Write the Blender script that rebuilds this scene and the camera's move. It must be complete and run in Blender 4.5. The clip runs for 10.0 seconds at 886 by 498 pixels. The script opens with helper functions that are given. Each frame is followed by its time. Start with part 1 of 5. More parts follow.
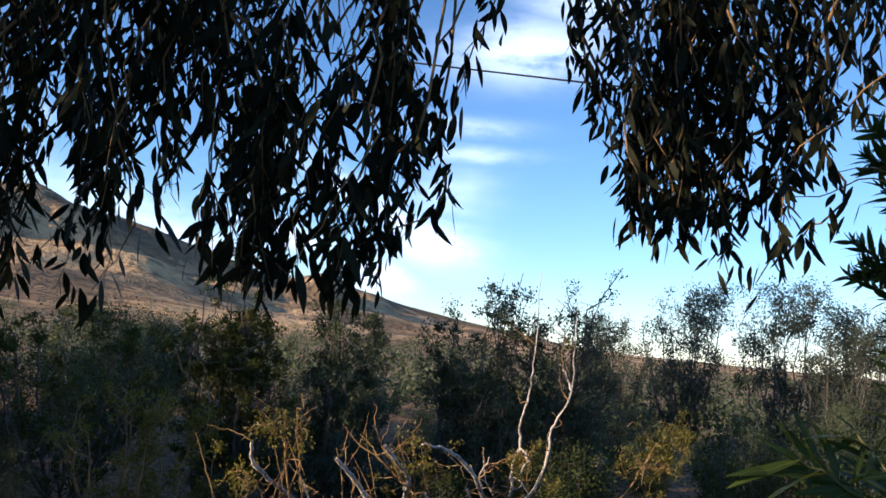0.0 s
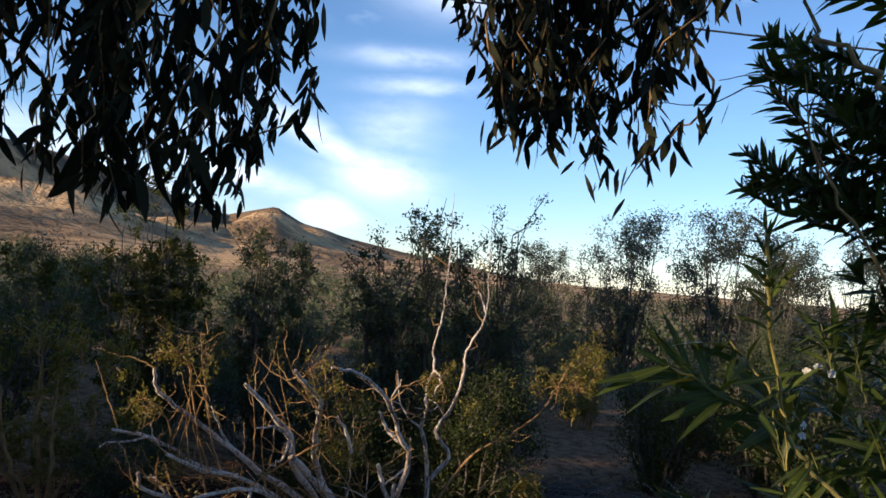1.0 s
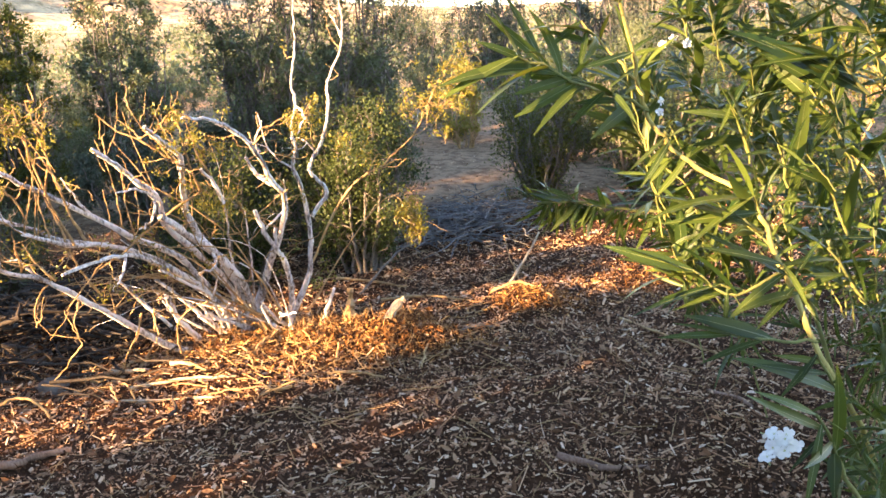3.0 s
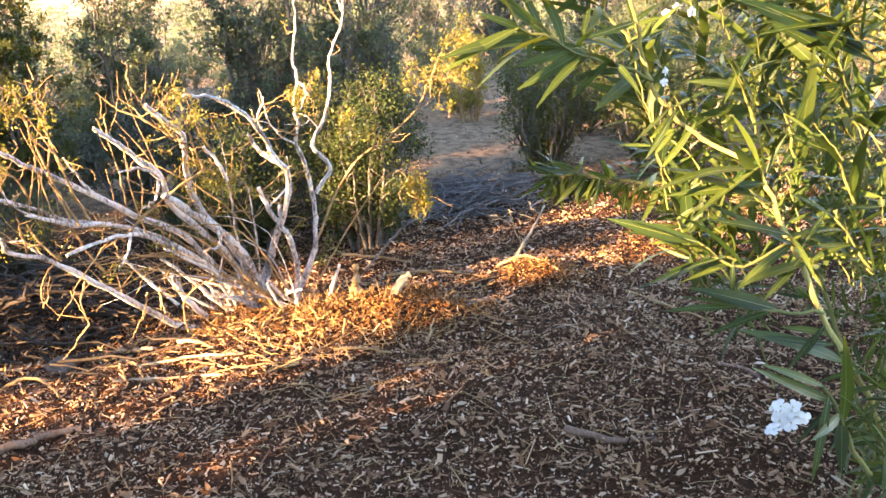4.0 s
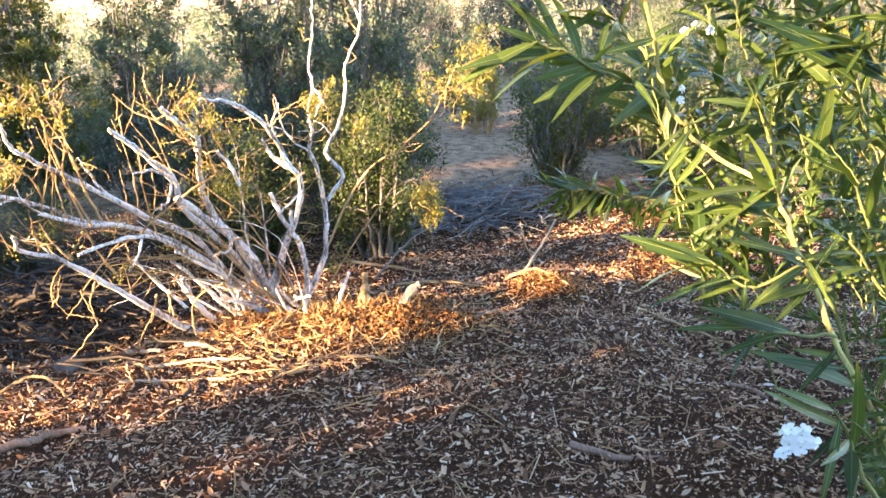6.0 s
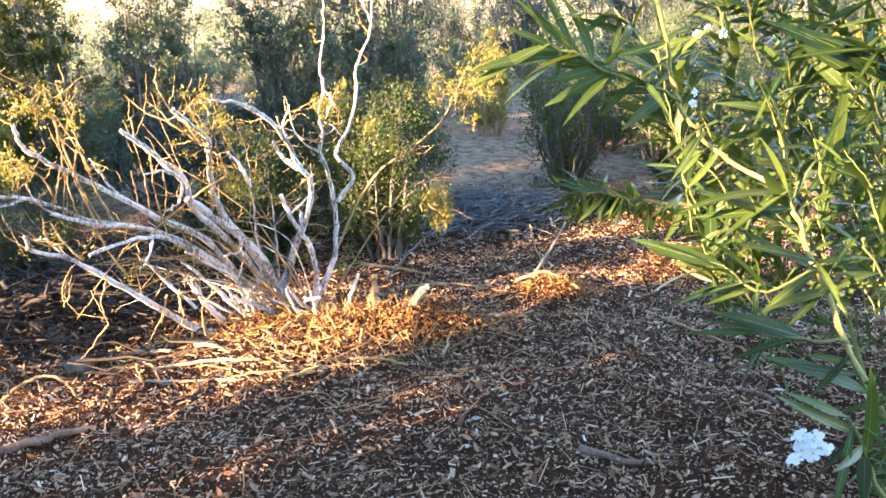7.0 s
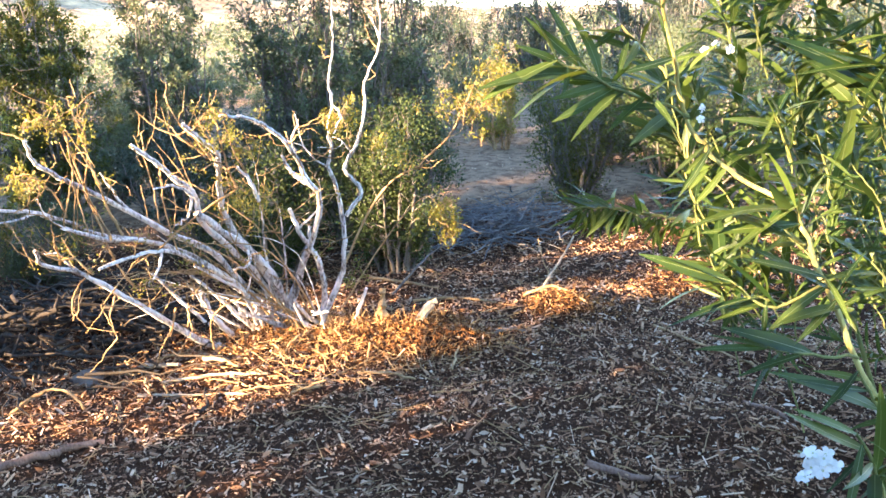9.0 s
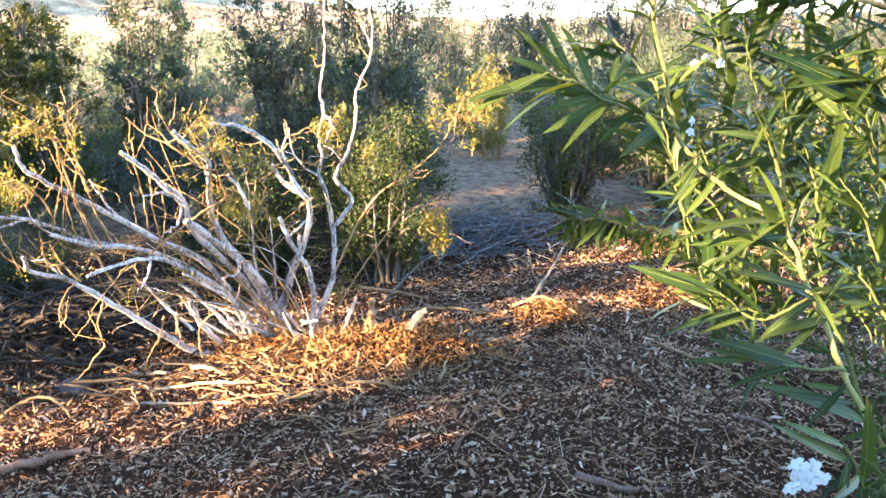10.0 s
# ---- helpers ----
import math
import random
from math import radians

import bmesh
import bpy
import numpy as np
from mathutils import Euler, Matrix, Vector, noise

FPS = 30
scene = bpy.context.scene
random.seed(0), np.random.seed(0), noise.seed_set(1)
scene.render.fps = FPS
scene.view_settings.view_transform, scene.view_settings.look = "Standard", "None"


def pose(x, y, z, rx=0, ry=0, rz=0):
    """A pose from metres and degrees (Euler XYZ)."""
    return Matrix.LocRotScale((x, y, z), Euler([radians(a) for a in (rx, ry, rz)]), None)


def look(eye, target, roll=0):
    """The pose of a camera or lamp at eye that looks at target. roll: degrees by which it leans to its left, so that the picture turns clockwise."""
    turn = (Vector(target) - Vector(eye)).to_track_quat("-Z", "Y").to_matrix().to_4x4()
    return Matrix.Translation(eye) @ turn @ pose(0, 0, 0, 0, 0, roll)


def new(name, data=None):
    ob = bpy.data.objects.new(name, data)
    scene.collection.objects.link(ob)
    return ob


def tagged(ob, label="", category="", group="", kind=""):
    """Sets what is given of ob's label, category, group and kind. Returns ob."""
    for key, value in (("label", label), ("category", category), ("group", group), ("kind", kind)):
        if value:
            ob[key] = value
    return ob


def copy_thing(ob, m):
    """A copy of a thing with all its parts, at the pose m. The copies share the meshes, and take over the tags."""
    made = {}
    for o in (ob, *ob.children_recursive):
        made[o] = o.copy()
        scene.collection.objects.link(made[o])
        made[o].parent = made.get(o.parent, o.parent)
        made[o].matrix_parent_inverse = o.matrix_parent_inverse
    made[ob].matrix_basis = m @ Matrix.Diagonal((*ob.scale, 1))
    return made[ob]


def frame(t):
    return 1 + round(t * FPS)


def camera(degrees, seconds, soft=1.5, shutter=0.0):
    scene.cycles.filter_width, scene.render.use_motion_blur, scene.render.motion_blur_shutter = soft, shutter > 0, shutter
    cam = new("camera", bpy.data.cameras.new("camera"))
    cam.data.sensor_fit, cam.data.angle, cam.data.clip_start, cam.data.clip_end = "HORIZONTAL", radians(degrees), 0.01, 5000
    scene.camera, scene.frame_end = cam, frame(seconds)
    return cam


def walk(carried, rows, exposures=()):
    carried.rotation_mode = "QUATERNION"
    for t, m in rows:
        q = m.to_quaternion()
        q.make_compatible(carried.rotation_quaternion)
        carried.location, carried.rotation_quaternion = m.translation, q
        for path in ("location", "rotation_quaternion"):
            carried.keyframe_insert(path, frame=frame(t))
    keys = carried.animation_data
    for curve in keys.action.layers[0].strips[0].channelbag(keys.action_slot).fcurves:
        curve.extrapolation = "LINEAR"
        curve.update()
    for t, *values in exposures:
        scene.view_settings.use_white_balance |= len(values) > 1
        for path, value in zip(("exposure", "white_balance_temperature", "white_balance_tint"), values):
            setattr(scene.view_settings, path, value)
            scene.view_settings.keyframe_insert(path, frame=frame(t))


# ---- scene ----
cam = camera(54.66, 10.0, soft=1.6)
PATH = [
    (0, look((-0.223, -0.288, 1.618), (-0.998, 2.593, 1.931), 5.36)),
    (0.2, look((-0.190, -0.247, 1.606), (-1.020, 2.622, 1.889), 2.95)),
    (0.5, look((-0.136, -0.200, 1.607), (-0.994, 2.670, 1.774), 2.68)),
    (0.6, look((-0.125, -0.197, 1.605), (-0.961, 2.679, 1.762), 3.13)),
    (0.8, look((-0.104, -0.184, 1.597), (-0.888, 2.707, 1.761), 3.74)),
    (1, look((-0.074, -0.176, 1.586), (-0.656, 2.765, 1.683), 4.50)),
    (1.2, look((0.000, -0.160, 1.556), (-0.395, 2.814, 1.587), 3.28)),
    (1.5, look((0.008, -0.078, 1.549), (-0.341, 2.896, 1.364), 0.31)),
    (1.8, look((-0.001, -0.077, 1.541), (-0.283, 2.887, 1.173), -0.43)),
    (2, look((0.006, -0.043, 1.537), (-0.308, 2.889, 0.986), -3.35)),
    (2.2, look((-0.001, -0.024, 1.541), (-0.243, 2.877, 0.816), -2.38)),
    (2.5, look((-0.006, -0.022, 1.535), (-0.197, 2.870, 0.763), -2.25)),
    (4, look((0.001, -0.005, 1.531), (-0.196, 2.852, 0.638), -3.67)),
    (4.5, look((0.004, -0.003, 1.529), (-0.265, 2.853, 0.652), -3.39)),
    (5, look((0.000, 0.000, 1.529), (-0.242, 2.860, 0.655), -2.67)),
    (5.5, look((-0.002, -0.001, 1.532), (-0.221, 2.863, 0.666), -2.23)),
    (7, look((-0.006, 0.002, 1.532), (-0.266, 2.868, 0.683), -1.97)),
    (7.5, look((-0.008, -0.003, 1.534), (-0.271, 2.863, 0.689), -2.07)),
    (8, look((-0.006, -0.002, 1.536), (-0.279, 2.871, 0.715), -2.05)),
    (8.5, look((-0.006, -0.002, 1.537), (-0.294, 2.875, 0.736), -2.18)),
    (9, look((-0.006, -0.001, 1.537), (-0.293, 2.875, 0.734), -2.07)),
    (9.5, look((-0.009, -0.007, 1.540), (-0.245, 2.882, 0.768), -1.33)),
    (10, look((-0.007, -0.003, 1.537), (-0.258, 2.885, 0.767), -1.38)),
]
EXPOSURES = [(0, 0.64, 5200, 11), (1.2, 0.46, 5700, 12), (1.8, 0.66, 6300, 12), (2.1, 1.33, 6750, 13), (2.5, 2.80, 7100, 16), (4.0, 3.79, 7300, 20), (4.5, 3.83, 7050, 18), (5.5, 3.86, 6500, 15), (10, 3.77, 5850, 11)]
walk(cam, PATH, EXPOSURES)

# ---- light: a low warm sun behind to the left, blue sky with thin clouds ----
SUN_EL, SUN_WAY = 15.0, Vector((0.77, 0.64, -0.268))
sun = new("sun", bpy.data.lights.new("sun", "SUN"))
sun.data.energy, sun.data.angle, sun.data.color = 5.0, radians(0.6), (1.0, 0.70, 0.385)
sun.matrix_world = look((-30, -25, 15), Vector((-30, -25, 15)) + SUN_WAY)

world = bpy.data.worlds.new("sky")
scene.world = world
world.use_nodes = True


class Nodes:
    """Short hand for building node trees."""

    def __init__(self, tree):
        self.tree = tree

    def add(self, kind, ins=None, operation="", data_type=""):
        node = self.tree.nodes.new(kind)
        if operation:
            node.operation = operation
        if data_type:
            node.data_type = data_type
        for key, value in (ins or {}).items():
            if isinstance(value, bpy.types.NodeSocket):
                self.tree.links.new(value, node.inputs[key])
            else:
                node.inputs[key].default_value = value
        return node

    def math(self, op, a, b=0.0, clamp=False):
        node = self.add("ShaderNodeMath", {0: a, 1: b}, op)
        node.use_clamp = clamp
        return node.outputs[0]

    def mix(self, fac, a, b):
        node = self.add("ShaderNodeMix", data_type="RGBA")
        for key, value in ((0, fac), (6, a), (7, b)):
            if isinstance(value, bpy.types.NodeSocket):
                self.tree.links.new(value, node.inputs[key])
            else:
                node.inputs[key].default_value = value if key == 0 else (*value, 1)
        return node.outputs[2]

    def noise(self, vector, scale, detail=3.0, rough=0.55):
        return self.add("ShaderNodeTexNoise", {"Vector": vector, "Scale": scale, "Detail": detail, "Roughness": rough}).outputs[0]

    def ramp(self, fac, stops):
        node = self.add("ShaderNodeValToRGB", {0: fac})
        els = node.color_ramp.elements
        while len(els) < len(stops):
            els.new(0.5)
        for el, (at, col) in zip(els, stops):
            el.position, el.color = at, (*col, 1)
        return node.outputs[0]

    def step(self, value, low, high):
        node = self.add("ShaderNodeMapRange", {0: value, 1: low, 2: high})
        node.interpolation_type = "SMOOTHSTEP"
        return node.outputs[0]


def make_sky():
    n = Nodes(world.node_tree)
    world.node_tree.nodes.clear()
    air = n.add("ShaderNodeTexSky")
    air.sky_type, air.sun_disc = "NISHITA", False
    air.sun_elevation, air.sun_rotation = radians(SUN_EL), radians(230)
    air.air_density, air.dust_density, air.ozone_density = 1.0, 0.0, 3.0
    sky = air.outputs[0]
    ways = n.add("ShaderNodeTexCoord").outputs["Generated"]
    x, y, z = n.add("ShaderNodeSeparateXYZ", {0: ways}).outputs
    az = n.math("MULTIPLY", n.math("ARCTAN2", x, y), 57.3)
    el = n.math("MULTIPLY", n.math("ARCSINE", z), 57.3)
    flat = n.add("ShaderNodeCombineXYZ", {0: n.math("MULTIPLY", az, 0.05), 1: n.math("MULTIPLY", el, 0.12)}).outputs[0]
    puff = n.noise(flat, 3.2, 6.0, 0.6)
    warp = n.math("MULTIPLY", n.math("SUBTRACT", n.noise(flat, 3.0, 4.0), 0.5), 4.0)
    az, el = n.math("ADD", az, warp), n.math("ADD", el, n.math("MULTIPLY", warp, -0.25))
    # drawn-out streaks and puffs: bearing, height, half length, half depth, slope, density
    total = n.math("MULTIPLY", n.step(puff, 0.5, 0.85), n.step(n.noise(flat, 0.6, 2.0), 0.5, 0.7))
    for a0, e0, half, deep, slope, dense in ((-25, 5.7, 5, 0.8, -11, 0.9), (-19.5, 8.2, 6, 0.9, -28, 0.9), (-15.8, 6.3, 3.2, 1.6, -10, 1.0),
                                             (-15, 9.6, 3, 1.7, 10, 0.45), (-14.5, 14.2, 3.6, 0.6, 2, 0.55), (-13.8, 12.4, 3.4, 0.55, 3, 0.55),
                                             (-10.3, 19.3, 4.5, 1.8, 4, 1.0), (-7, 22.3, 4, 1.3, -6, 0.6), (-18.9, 3.6, 1.9, 1.2, 0, 1.0), (-34, 5.5, 8, 1.6, -15, 0.7)):
        c, s = math.cos(radians(slope)), math.sin(radians(slope))
        da, de = n.math("SUBTRACT", az, a0), n.math("SUBTRACT", el, e0)
        u = n.math("ADD", n.math("MULTIPLY", da, c / half), n.math("MULTIPLY", de, s / half))
        v = n.math("ADD", n.math("MULTIPLY", da, -s / deep), n.math("MULTIPLY", de, c / deep))
        far = n.math("ADD", n.math("MULTIPLY", u, u), n.math("MULTIPLY", v, v))
        total = n.math("MAXIMUM", total, n.math("MULTIPLY", n.math("EXPONENT", n.math("MULTIPLY", far, -1.0)), dense))
    cover = n.math("MULTIPLY", total, n.step(puff, 0.2, 0.6), clamp=True)
    haze = n.math("ADD", 1.0, n.math("MULTIPLY", n.math("EXPONENT", n.math("MULTIPLY", n.math("MULTIPLY", el, el), -0.0016)), 0.4))
    sky = n.add("ShaderNodeVectorMath", {0: sky, 1: n.add("ShaderNodeCombineXYZ", {0: n.math("ADD", n.math("MULTIPLY", haze, 1.1), -0.1), 1: haze, 2: n.math("ADD", n.math("MULTIPLY", haze, 1.1), -0.1)}).outputs[0]}, "MULTIPLY").outputs[0]
    lit = n.mix(cover, sky, (11.0, 11.1, 11.6))
    ground = n.add("ShaderNodeBackground", {"Color": lit, "Strength": 0.095}).outputs[0]
    n.add("ShaderNodeOutputWorld", {0: ground})


make_sky()

# ---- materials ----


def material(name):
    m = bpy.data.materials.new(name)
    m.use_nodes = True
    m.node_tree.nodes.clear()
    return m, Nodes(m.node_tree)


def finish(n, shader):
    n.add("ShaderNodeOutputMaterial", {0: shader})


def bark(name, dark, light, scale=30.0, stretch=0.15, rough=0.85, bump=0.6, low=0.32, high=0.75):
    m, n = material(name)
    co = n.add("ShaderNodeTexCoord").outputs["Object"]
    far = n.add("ShaderNodeMapping", {"Vector": co, "Scale": (1, 1, stretch)}).outputs[0]
    grain, stain = n.noise(far, scale * 4, 5.0, 0.65), n.noise(co, scale * 0.25, 3.0)
    tone = n.math("ADD", n.math("MULTIPLY", grain, 0.6), n.math("MULTIPLY", stain, 0.5))
    col = n.mix(n.step(tone, low, high), dark, light)
    relief = n.add("ShaderNodeBump", {"Height": grain, "Strength": bump, "Distance": 0.004}).outputs[0]
    finish(n, n.add("ShaderNodeBsdfPrincipled", {"Base Color": col, "Roughness": rough, "Specular IOR Level": 0.12, "Normal": relief}).outputs[0])
    return m


def leaf(name, low, high, glow, rough=0.5, thin=0.35, each=False, shine=0.5):
    """A thin leaf: colour varies from leaf to leaf, light passes through it."""
    m, n = material(name)
    pick = n.add("ShaderNodeObjectInfo").outputs["Random"] if each else n.add("ShaderNodeNewGeometry").outputs["Random Per Island"]
    co = n.add("ShaderNodeTexCoord").outputs["Object"]
    spots = n.noise(co, 60.0, 3.0)
    col = n.mix(pick, low, high)
    col = n.mix(n.math("MULTIPLY", n.step(spots, 0.55, 0.8), 0.35), col, [c * 0.55 for c in low])
    body = n.add("ShaderNodeBsdfPrincipled", {"Base Color": col, "Roughness": rough, "Specular IOR Level": shine}).outputs[0]
    through_leaf = n.add("ShaderNodeBsdfTranslucent", {"Color": (*glow, 1)}).outputs[0]
    finish(n, n.add("ShaderNodeMixShader", {0: thin, 1: body, 2: through_leaf}).outputs[0])
    return m


def litter(name, stops, rough=0.9):
    m, n = material(name)
    pick = n.add("ShaderNodeNewGeometry").outputs["Random Per Island"]
    co = n.add("ShaderNodeTexCoord").outputs["Object"]
    fibre = n.noise(co, 180.0, 4.0, 0.7)
    col = n.mix(n.math("MULTIPLY", n.step(fibre, 0.4, 0.75), 0.35), n.ramp(pick, stops), (0.05, 0.03, 0.018))
    relief = n.add("ShaderNodeBump", {"Height": fibre, "Strength": 0.5, "Distance": 0.003}).outputs[0]
    finish(n, n.add("ShaderNodeBsdfPrincipled", {"Base Color": col, "Roughness": rough, "Specular IOR Level": 0.12, "Normal": relief}).outputs[0])
    return m


def ground_material():
    m, n = material("earth")
    co = n.add("ShaderNodeTexCoord").outputs["Object"]
    x, y, z = n.add("ShaderNodeSeparateXYZ", {0: co}).outputs
    reach = n.add("ShaderNodeVectorMath", {0: co}, operation="LENGTH").outputs["Value"]
    fine, mid, wide = n.noise(co, 90.0, 5.0, 0.7), n.noise(co, 9.0, 4.0, 0.6), n.noise(co, 0.9, 3.0)
    mulch = n.ramp(n.math("ADD", n.math("MULTIPLY", fine, 0.7), n.math("MULTIPLY", mid, 0.3)), ((0.3, (0.013, 0.0065, 0.0035)), (0.55, (0.06, 0.028, 0.014)), (0.76, (0.19, 0.10, 0.051))))
    dirt = n.mix(fine, (0.14, 0.085, 0.047), (0.44, 0.285, 0.165))
    dirt = n.mix(n.step(mid, 0.42, 0.62), dirt, (0.15, 0.092, 0.054))
    edge = n.math("ADD", reach, n.math("MULTIPLY", n.math("SUBTRACT", wide, 0.5), 2.5))
    near = n.mix(n.step(edge, 6.0, 7.2), mulch, dirt)
    # open desert and the hill: pale sand, brown scrub, rocky scars
    scrub = n.noise(co, 0.25, 5.0, 0.7)
    big = n.noise(co, 0.012, 5.0, 0.6)
    speck = n.noise(co, 0.09, 4.0, 0.75)
    sand = n.mix(n.step(scrub, 0.4, 0.62), (0.33, 0.22, 0.13), (0.17, 0.13, 0.075))
    hill = n.mix(n.step(big, 0.42, 0.6), (0.27, 0.18, 0.105), (0.68, 0.455, 0.235))
    scar = n.add("ShaderNodeMapping", {"Vector": co, "Scale": (1, 0.35, 1)}).outputs[0]
    hill = n.mix(n.math("MULTIPLY", n.step(n.noise(scar, 0.035, 5.0, 0.7), 0.5, 0.6), 0.8), hill, (0.72, 0.465, 0.245))
    hill = n.mix(n.math("MULTIPLY", n.step(speck, 0.5, 0.62), 0.6), hill, (0.09, 0.07, 0.042))
    # shade painted dark on the upper slopes, the sunlit peak kept pale
    ridge_shade = n.step(n.math("ADD", reach, n.math("MULTIPLY", n.math("SUBTRACT", big, 0.5), 260.0)), 640.0, 720.0)
    lit_peak = n.add("ShaderNodeVectorMath", {0: co, 1: (-352.0, 815.0, 50.0)}, "DISTANCE").outputs["Value"]
    ridge_shade = n.math("MULTIPLY", ridge_shade, n.step(n.math("ADD", lit_peak, n.math("MULTIPLY", speck, 30.0)), 35.0, 60.0))
    # dark brown tone that stands for the ridge's shade
    brush = n.mix(speck, (0.10, 0.078, 0.055), (0.20, 0.15, 0.10))
    hill = n.mix(n.math("MULTIPLY", ridge_shade, 0.7), hill, brush)
    far = n.mix(n.step(reach, 90.0, 220.0), sand, hill)
    col = n.mix(n.step(reach, 14.0, 30.0), near, far)
    relief = n.add("ShaderNodeBump", {"Height": n.math("ADD", fine, mid), "Strength": 0.7, "Distance": 0.012}).outputs[0]
    big_relief = n.add("ShaderNodeBump", {"Height": n.math("ADD", speck, n.math("MULTIPLY", big, 2.0)), "Strength": n.step(reach, 90.0, 220.0), "Distance": 6.0, "Normal": relief}).outputs[0]
    finish(n, n.add("ShaderNodeBsdfPrincipled", {"Base Color": col, "Roughness": 0.95, "Specular IOR Level": 0.05, "Normal": big_relief}).outputs[0])
    return m


EARTH = ground_material()
PALE_BARK = bark("pale_bark", (0.14, 0.108, 0.09), (0.74, 0.665, 0.615), 20, 0.35, bump=0.9, low=0.42, high=0.62)
TWIG_BARK = bark("twig_bark", (0.17, 0.098, 0.048), (0.50, 0.32, 0.15), 60)
STRAW_WOOD = bark("straw_coloured_wood", (0.22, 0.16, 0.10), (0.60, 0.46, 0.31), 40)
GREY_BARK = bark("grey_bark", (0.06, 0.05, 0.042), (0.20, 0.17, 0.145))
ASH_BARK = bark("ashen_wood", (0.06, 0.054, 0.05), (0.23, 0.21, 0.195))
GUM_BARK = bark("gum_bark", (0.22, 0.16, 0.11), (0.50, 0.42, 0.33), 8)
# dead wood colour darkened to paint the shade of the tangle
SHADE_DARK_BARK = bark("shade_dark_wood", (0.018, 0.014, 0.011), (0.075, 0.058, 0.045))
CHUNK_BARK = bark("brown_dead_wood", (0.09, 0.05, 0.034), (0.29, 0.18, 0.125))
OLEANDER_BARK = bark("oleander_bark", (0.26, 0.17, 0.07), (0.50, 0.36, 0.16), 40)
GREEN_STEM = bark("green_stem", (0.10, 0.115, 0.035), (0.24, 0.235, 0.08), 50, rough=0.6)
STRAW_STEM = bark("straw_stem", (0.24, 0.205, 0.06), (0.54, 0.45, 0.15), 50, rough=0.6)
SHRUB_LEAF = leaf("shrub_leaf", (0.07, 0.080, 0.012), (0.25, 0.20, 0.022), (0.36, 0.29, 0.03))
OLIVE_LEAF = leaf("olive_leaf", (0.018, 0.029, 0.009), (0.060, 0.077, 0.023), (0.09, 0.11, 0.023), thin=0.2, shine=0.15)
MOSS_LEAF = leaf("moss_leaf", (0.030, 0.041, 0.011), (0.112, 0.118, 0.025), (0.16, 0.16, 0.025), thin=0.24, shine=0.15)
SAGE_LEAF = leaf("sage_leaf", (0.044, 0.058, 0.029), (0.142, 0.160, 0.082), (0.14, 0.155, 0.055), thin=0.24, shine=0.15)
SILVER_LEAF = leaf("silver_leaf", (0.038, 0.048, 0.031), (0.108, 0.118, 0.082), (0.10, 0.115, 0.05), thin=0.2, shine=0.15)
# gum leaf colours set near black, painting the hanging foliage's deep shade
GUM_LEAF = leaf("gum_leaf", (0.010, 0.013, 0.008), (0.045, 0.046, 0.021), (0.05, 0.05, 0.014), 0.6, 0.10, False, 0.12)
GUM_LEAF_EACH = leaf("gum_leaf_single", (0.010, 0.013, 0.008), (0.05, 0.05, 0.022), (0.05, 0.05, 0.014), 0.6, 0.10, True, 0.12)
OLEANDER_LEAF = leaf("oleander_leaf", (0.009, 0.024, 0.006), (0.066, 0.092, 0.018), (0.165, 0.20, 0.018), 0.42, 0.22, False, 0.2)
OLEANDER_LEAF_EACH = leaf("oleander_leaf_single", (0.009, 0.024, 0.006), (0.066, 0.092, 0.018), (0.165, 0.20, 0.018), 0.42, 0.22, True, 0.2)
LEAF_RIB = leaf("leaf_rib", (0.09, 0.125, 0.035), (0.17, 0.19, 0.06), (0.2, 0.22, 0.05), 0.5, 0.2)
THROAT = leaf("flower_throat", (0.45, 0.48, 0.22), (0.55, 0.55, 0.28), (0.5, 0.5, 0.2), 0.6, 0.2)
PETAL = leaf("white_petal", (0.82, 0.79, 0.72), (0.88, 0.86, 0.80), (0.8, 0.78, 0.7), 0.6, 0.3)
WOOD_CHIP = litter("wood_chip", ((0.0, (0.030, 0.0145, 0.008)), (0.3, (0.18, 0.086, 0.044)), (0.6, (0.42, 0.225, 0.122)), (0.9, (0.66, 0.43, 0.262)), (1.0, (0.80, 0.60, 0.43))))
DRY_LEAF = litter("dry_leaf", ((0.0, (0.06, 0.030, 0.016)), (0.5, (0.22, 0.11, 0.056)), (0.88, (0.42, 0.25, 0.14)), (1.0, (0.66, 0.50, 0.36))))
BLOCK = bark("plastered_block", (0.30, 0.24, 0.19), (0.42, 0.35, 0.28), 3.0, 1.0)
# dry litter whose golden tones carry painted sunlight
SUNLIT_LITTER = litter("sunlit_litter", ((0.0, (0.030, 0.013, 0.005)), (0.4, (0.11, 0.046, 0.015)), (0.75, (0.27, 0.118, 0.037)), (1.0, (0.56, 0.31, 0.115))))
STONE = bark("grey_stone", (0.07, 0.052, 0.04), (0.22, 0.17, 0.135), 10.0, 1.0)
CABLE = bark("cable_cover", (0.02, 0.02, 0.022), (0.05, 0.05, 0.055), 5)

# ---- mesh helpers ----
rng = np.random.default_rng(7)


